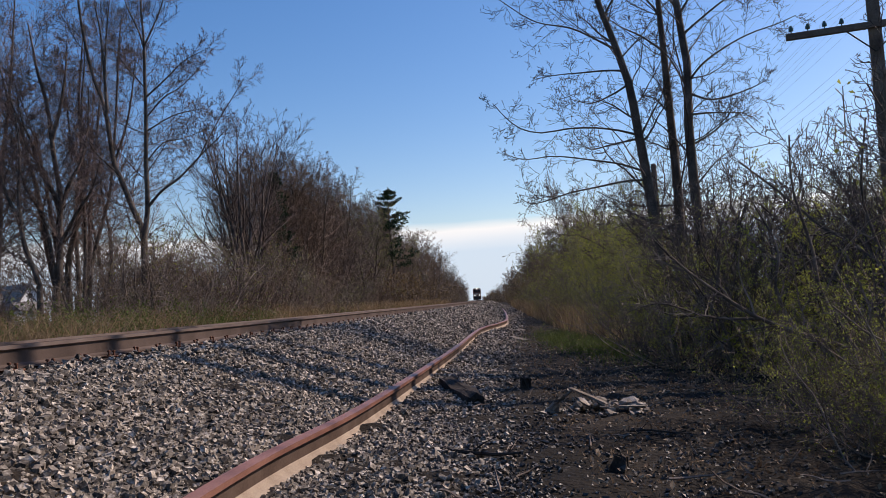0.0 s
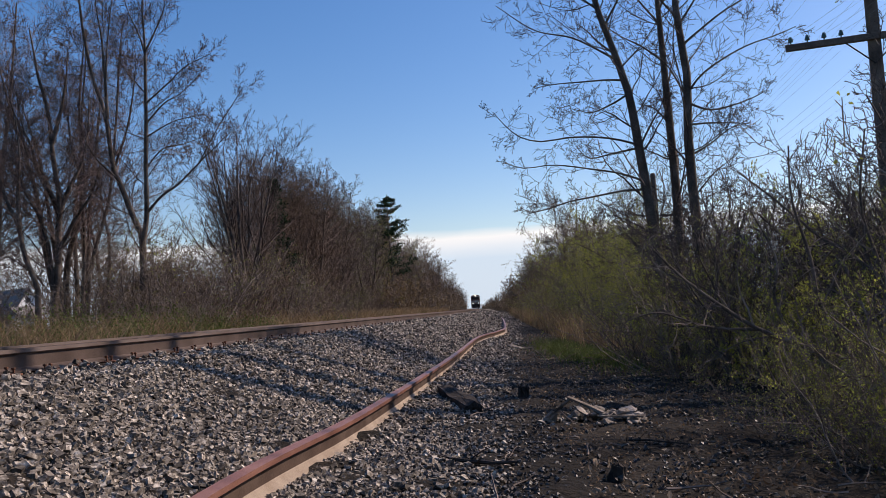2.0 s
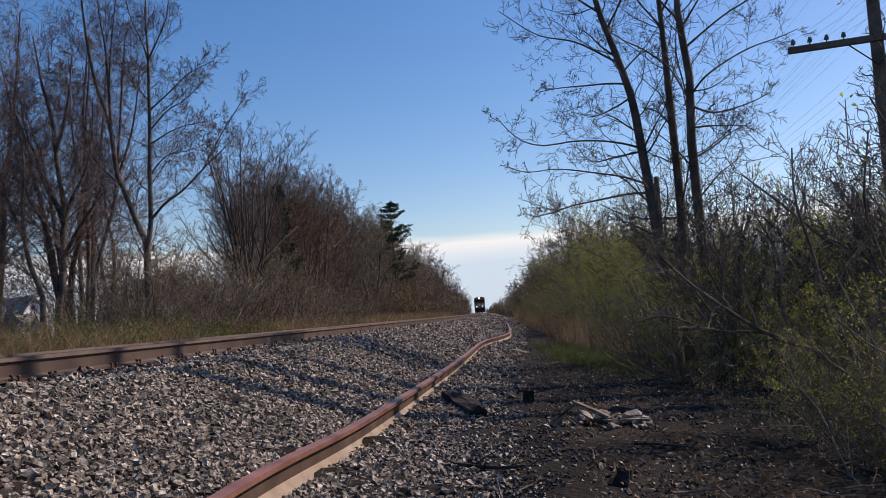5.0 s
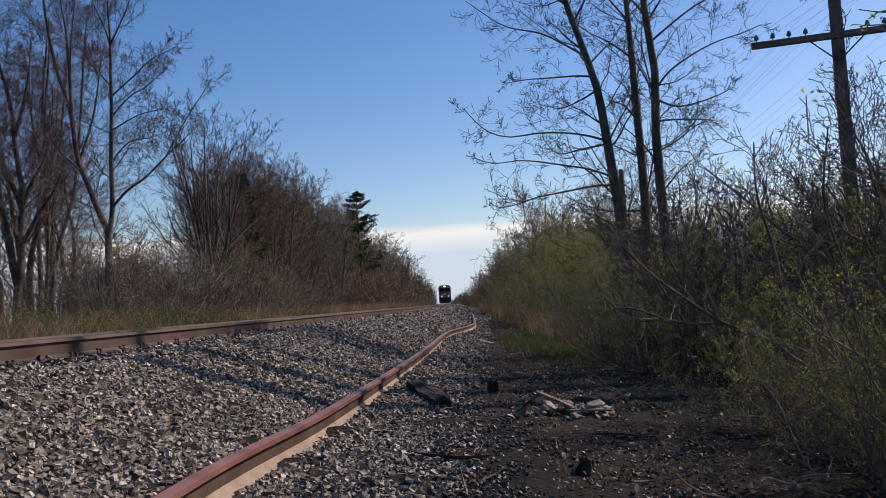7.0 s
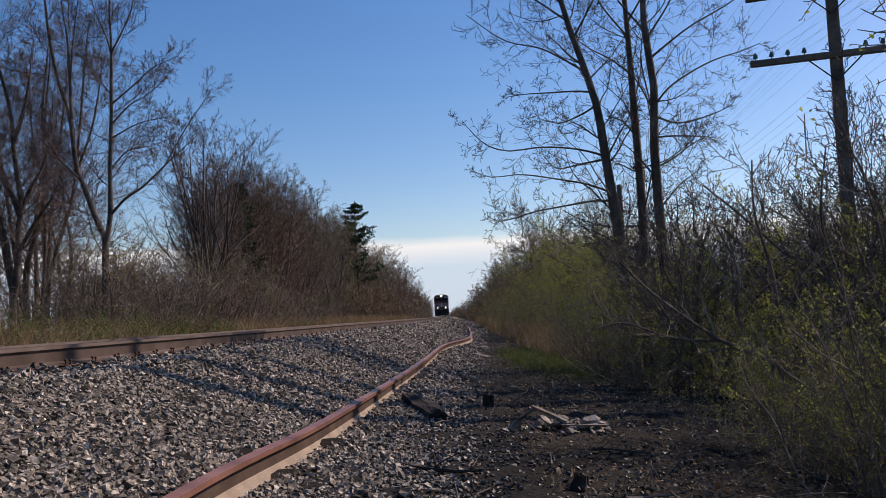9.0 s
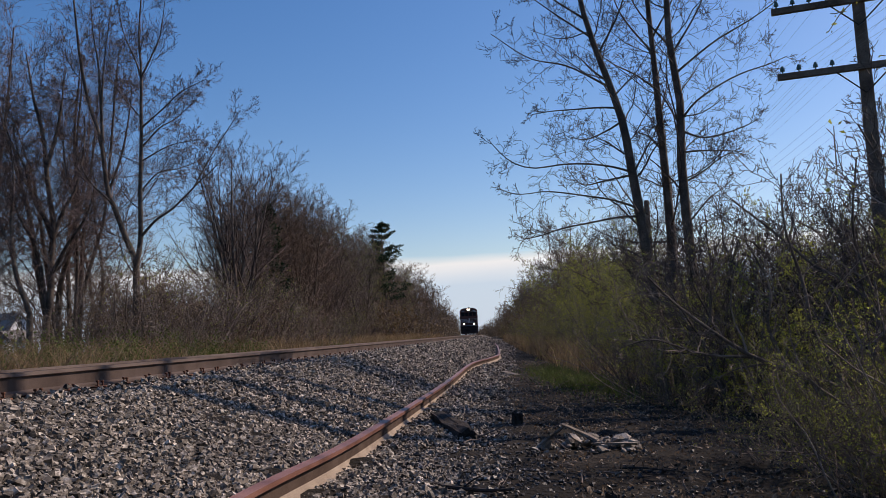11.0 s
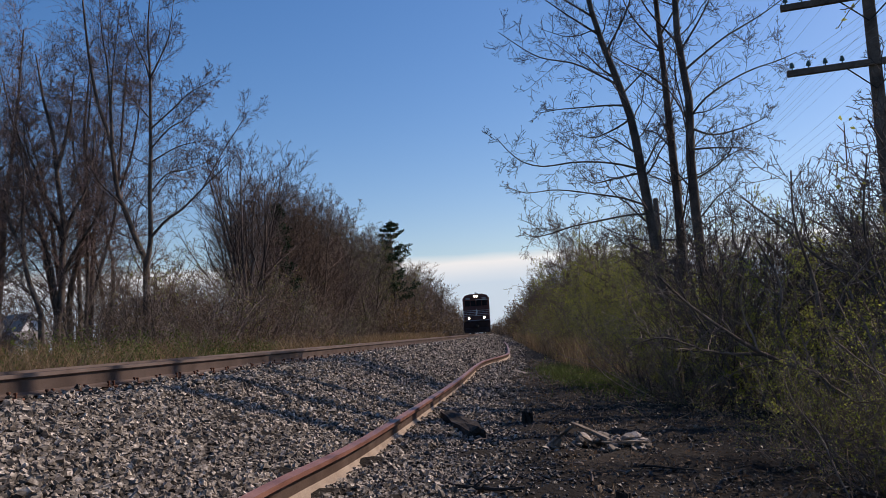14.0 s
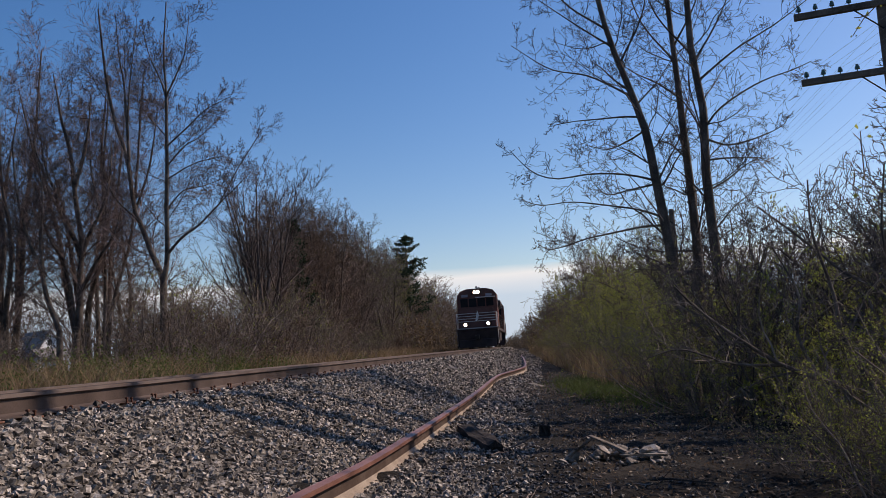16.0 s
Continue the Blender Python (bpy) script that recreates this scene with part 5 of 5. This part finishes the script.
    part("radiator", prism(bmesh.new(), [(-0.95, 3.4), (0.95, 3.4), (1.45, 3.9), (1.45, 4.3), (0.8, 4.65), (-0.8, 4.65), (-1.45, 4.3), (-1.45, 3.9)], 1, 15.6, 20.2), BLACK_PAINT, loco)
    for y in (8.0, 11.0):
        part("fan", rod(bmesh.new(), (0, y, 4.4), (0, y, 4.58), 0.6, 0.56, 20), GREY_PAINT, loco)
    for k in range(12):
        for s in (-1, 1):
            part("hood_door", box(bmesh.new(), s * 0.955 - 0.012, s * 0.955 + 0.012, 5.4 + 0.82 * k, 6.1 + 0.82 * k, 1.8, 3.6, 0.01), BLACK_PAINT, loco)
    part("fuel_tank", prism(bmesh.new(), [(-1.4, 1.35), (1.4, 1.35), (1.4, 0.6), (1.1, 0.35), (-1.1, 0.35), (-1.4, 0.6)], 1, 8.2, 14.0), BLACK_PAINT, loco)
    wheels = []
    for y0 in (2.2, 15.4):
        for s in (-1, 1):
            part("truck_frame", prism(bmesh.new(), [(y0 - 0.6, 0.55), (y0 + 4.6, 0.55), (y0 + 4.6, 0.95), (y0 + 3.0, 1.15), (y0 + 1.0, 1.15), (y0 - 0.6, 0.95)], 0, s * 1.05 - 0.09, s * 1.05 + 0.09), STEEL, loco)
        for k in range(3):
            wheels.append(wheelset(loco, y0 + 2.0 * k, 0.52))
    for s in (-1, 1):
        for k, (z, o) in enumerate(((0.45, 0), (0.75, 0.0), (1.05, 0.0))):
            part("step", box(bmesh.new(), s * 1.36 - 0.2, s * 1.36 + 0.2, 0.62, 0.95, z, z + 0.04), STEEL, loco)
        part("step_side", box(bmesh.new(), s * 1.57 - 0.012, s * 1.57 + 0.012, 0.6, 1.0, 0.35, 1.36), WHITE_PAINT, loco, "white step side")
        for y in (0.55, 1.6, 2.5):
            part("handrail_post", rod(bmesh.new(), (s * 1.52, y, 1.62), (s * 1.52, y, 2.72), 0.022, sides=8), WHITE_PAINT, loco, "white handrail post")
        part("handrail", rod(bmesh.new(), (s * 1.52, 0.55, 2.72), (s * 1.52, 2.6, 2.72), 0.02, sides=8), WHITE_PAINT, loco, "white handrail")
        part("handrail", rod(bmesh.new(), (s * 1.52, 5.1, 2.72), (s * 1.52, 20.8, 2.72), 0.02, sides=8), BLACK_PAINT, loco)
        part("handrail", rod(bmesh.new(), (s * 1.5, 0.52, 2.6), (s * 0.35, 0.52, 2.6), 0.02, sides=8), BLACK_PAINT, loco)
        for k in range(9):
            part("handrail_post", rod(bmesh.new(), (s * 1.52, 5.3 + 1.9 * k, 1.62), (s * 1.52, 5.3 + 1.9 * k, 2.72), 0.02, sides=8), BLACK_PAINT, loco)
    return loco, wheels


def build_train():
    loco, wheels = build_locomotive()
    rear = copy_thing(loco, pose(0, 0, 0))
    tagged(rear, "black trailing diesel locomotive coupled behind the first")
    for o in rear.children_recursive:
        if o.name.startswith(("headlight.", "lens.")):
            o.data = o.data.copy()
            o.data.materials[0] = DARK_GLASS
            o["label"] = "unlit lamp glass"
    rear_wheels = [o for o in rear.children if o.name.startswith("wheelset")]
    return loco, rear, wheels + rear_wheels


build_cloud()
build_left_side()
build_right_side()
build_grass()
build_poles()
build_clutter()
build_house()
LOCO, REAR, WHEELS = build_train()


# ---- what moves ----
def rail_pose(y):
    x0, x1 = float(track_x(y + 2.0)), float(track_x(y + 18.0))
    turn = math.degrees(math.atan2(-(x1 - x0), 16.0))
    return pose(x0 - (x1 - x0) / 8, y, RAIL_TOP, 0, 0, turn)


def motions():
    speed, last = 17.3, 66.0
    for unit, back in ((LOCO, 0.0), (REAR, 22.4)):
        walk(unit, [(t, rail_pose(last + back + speed * (16.0 - t))) for t in np.arange(0, 16.01, 0.5)])
    for w in WHEELS:
        p = w.matrix_basis.translation.copy()
        walk(w, [(k / 30, pose(*p, math.degrees(speed * k / 30 / 0.52) % 360)) for k in range(481)])


motions()
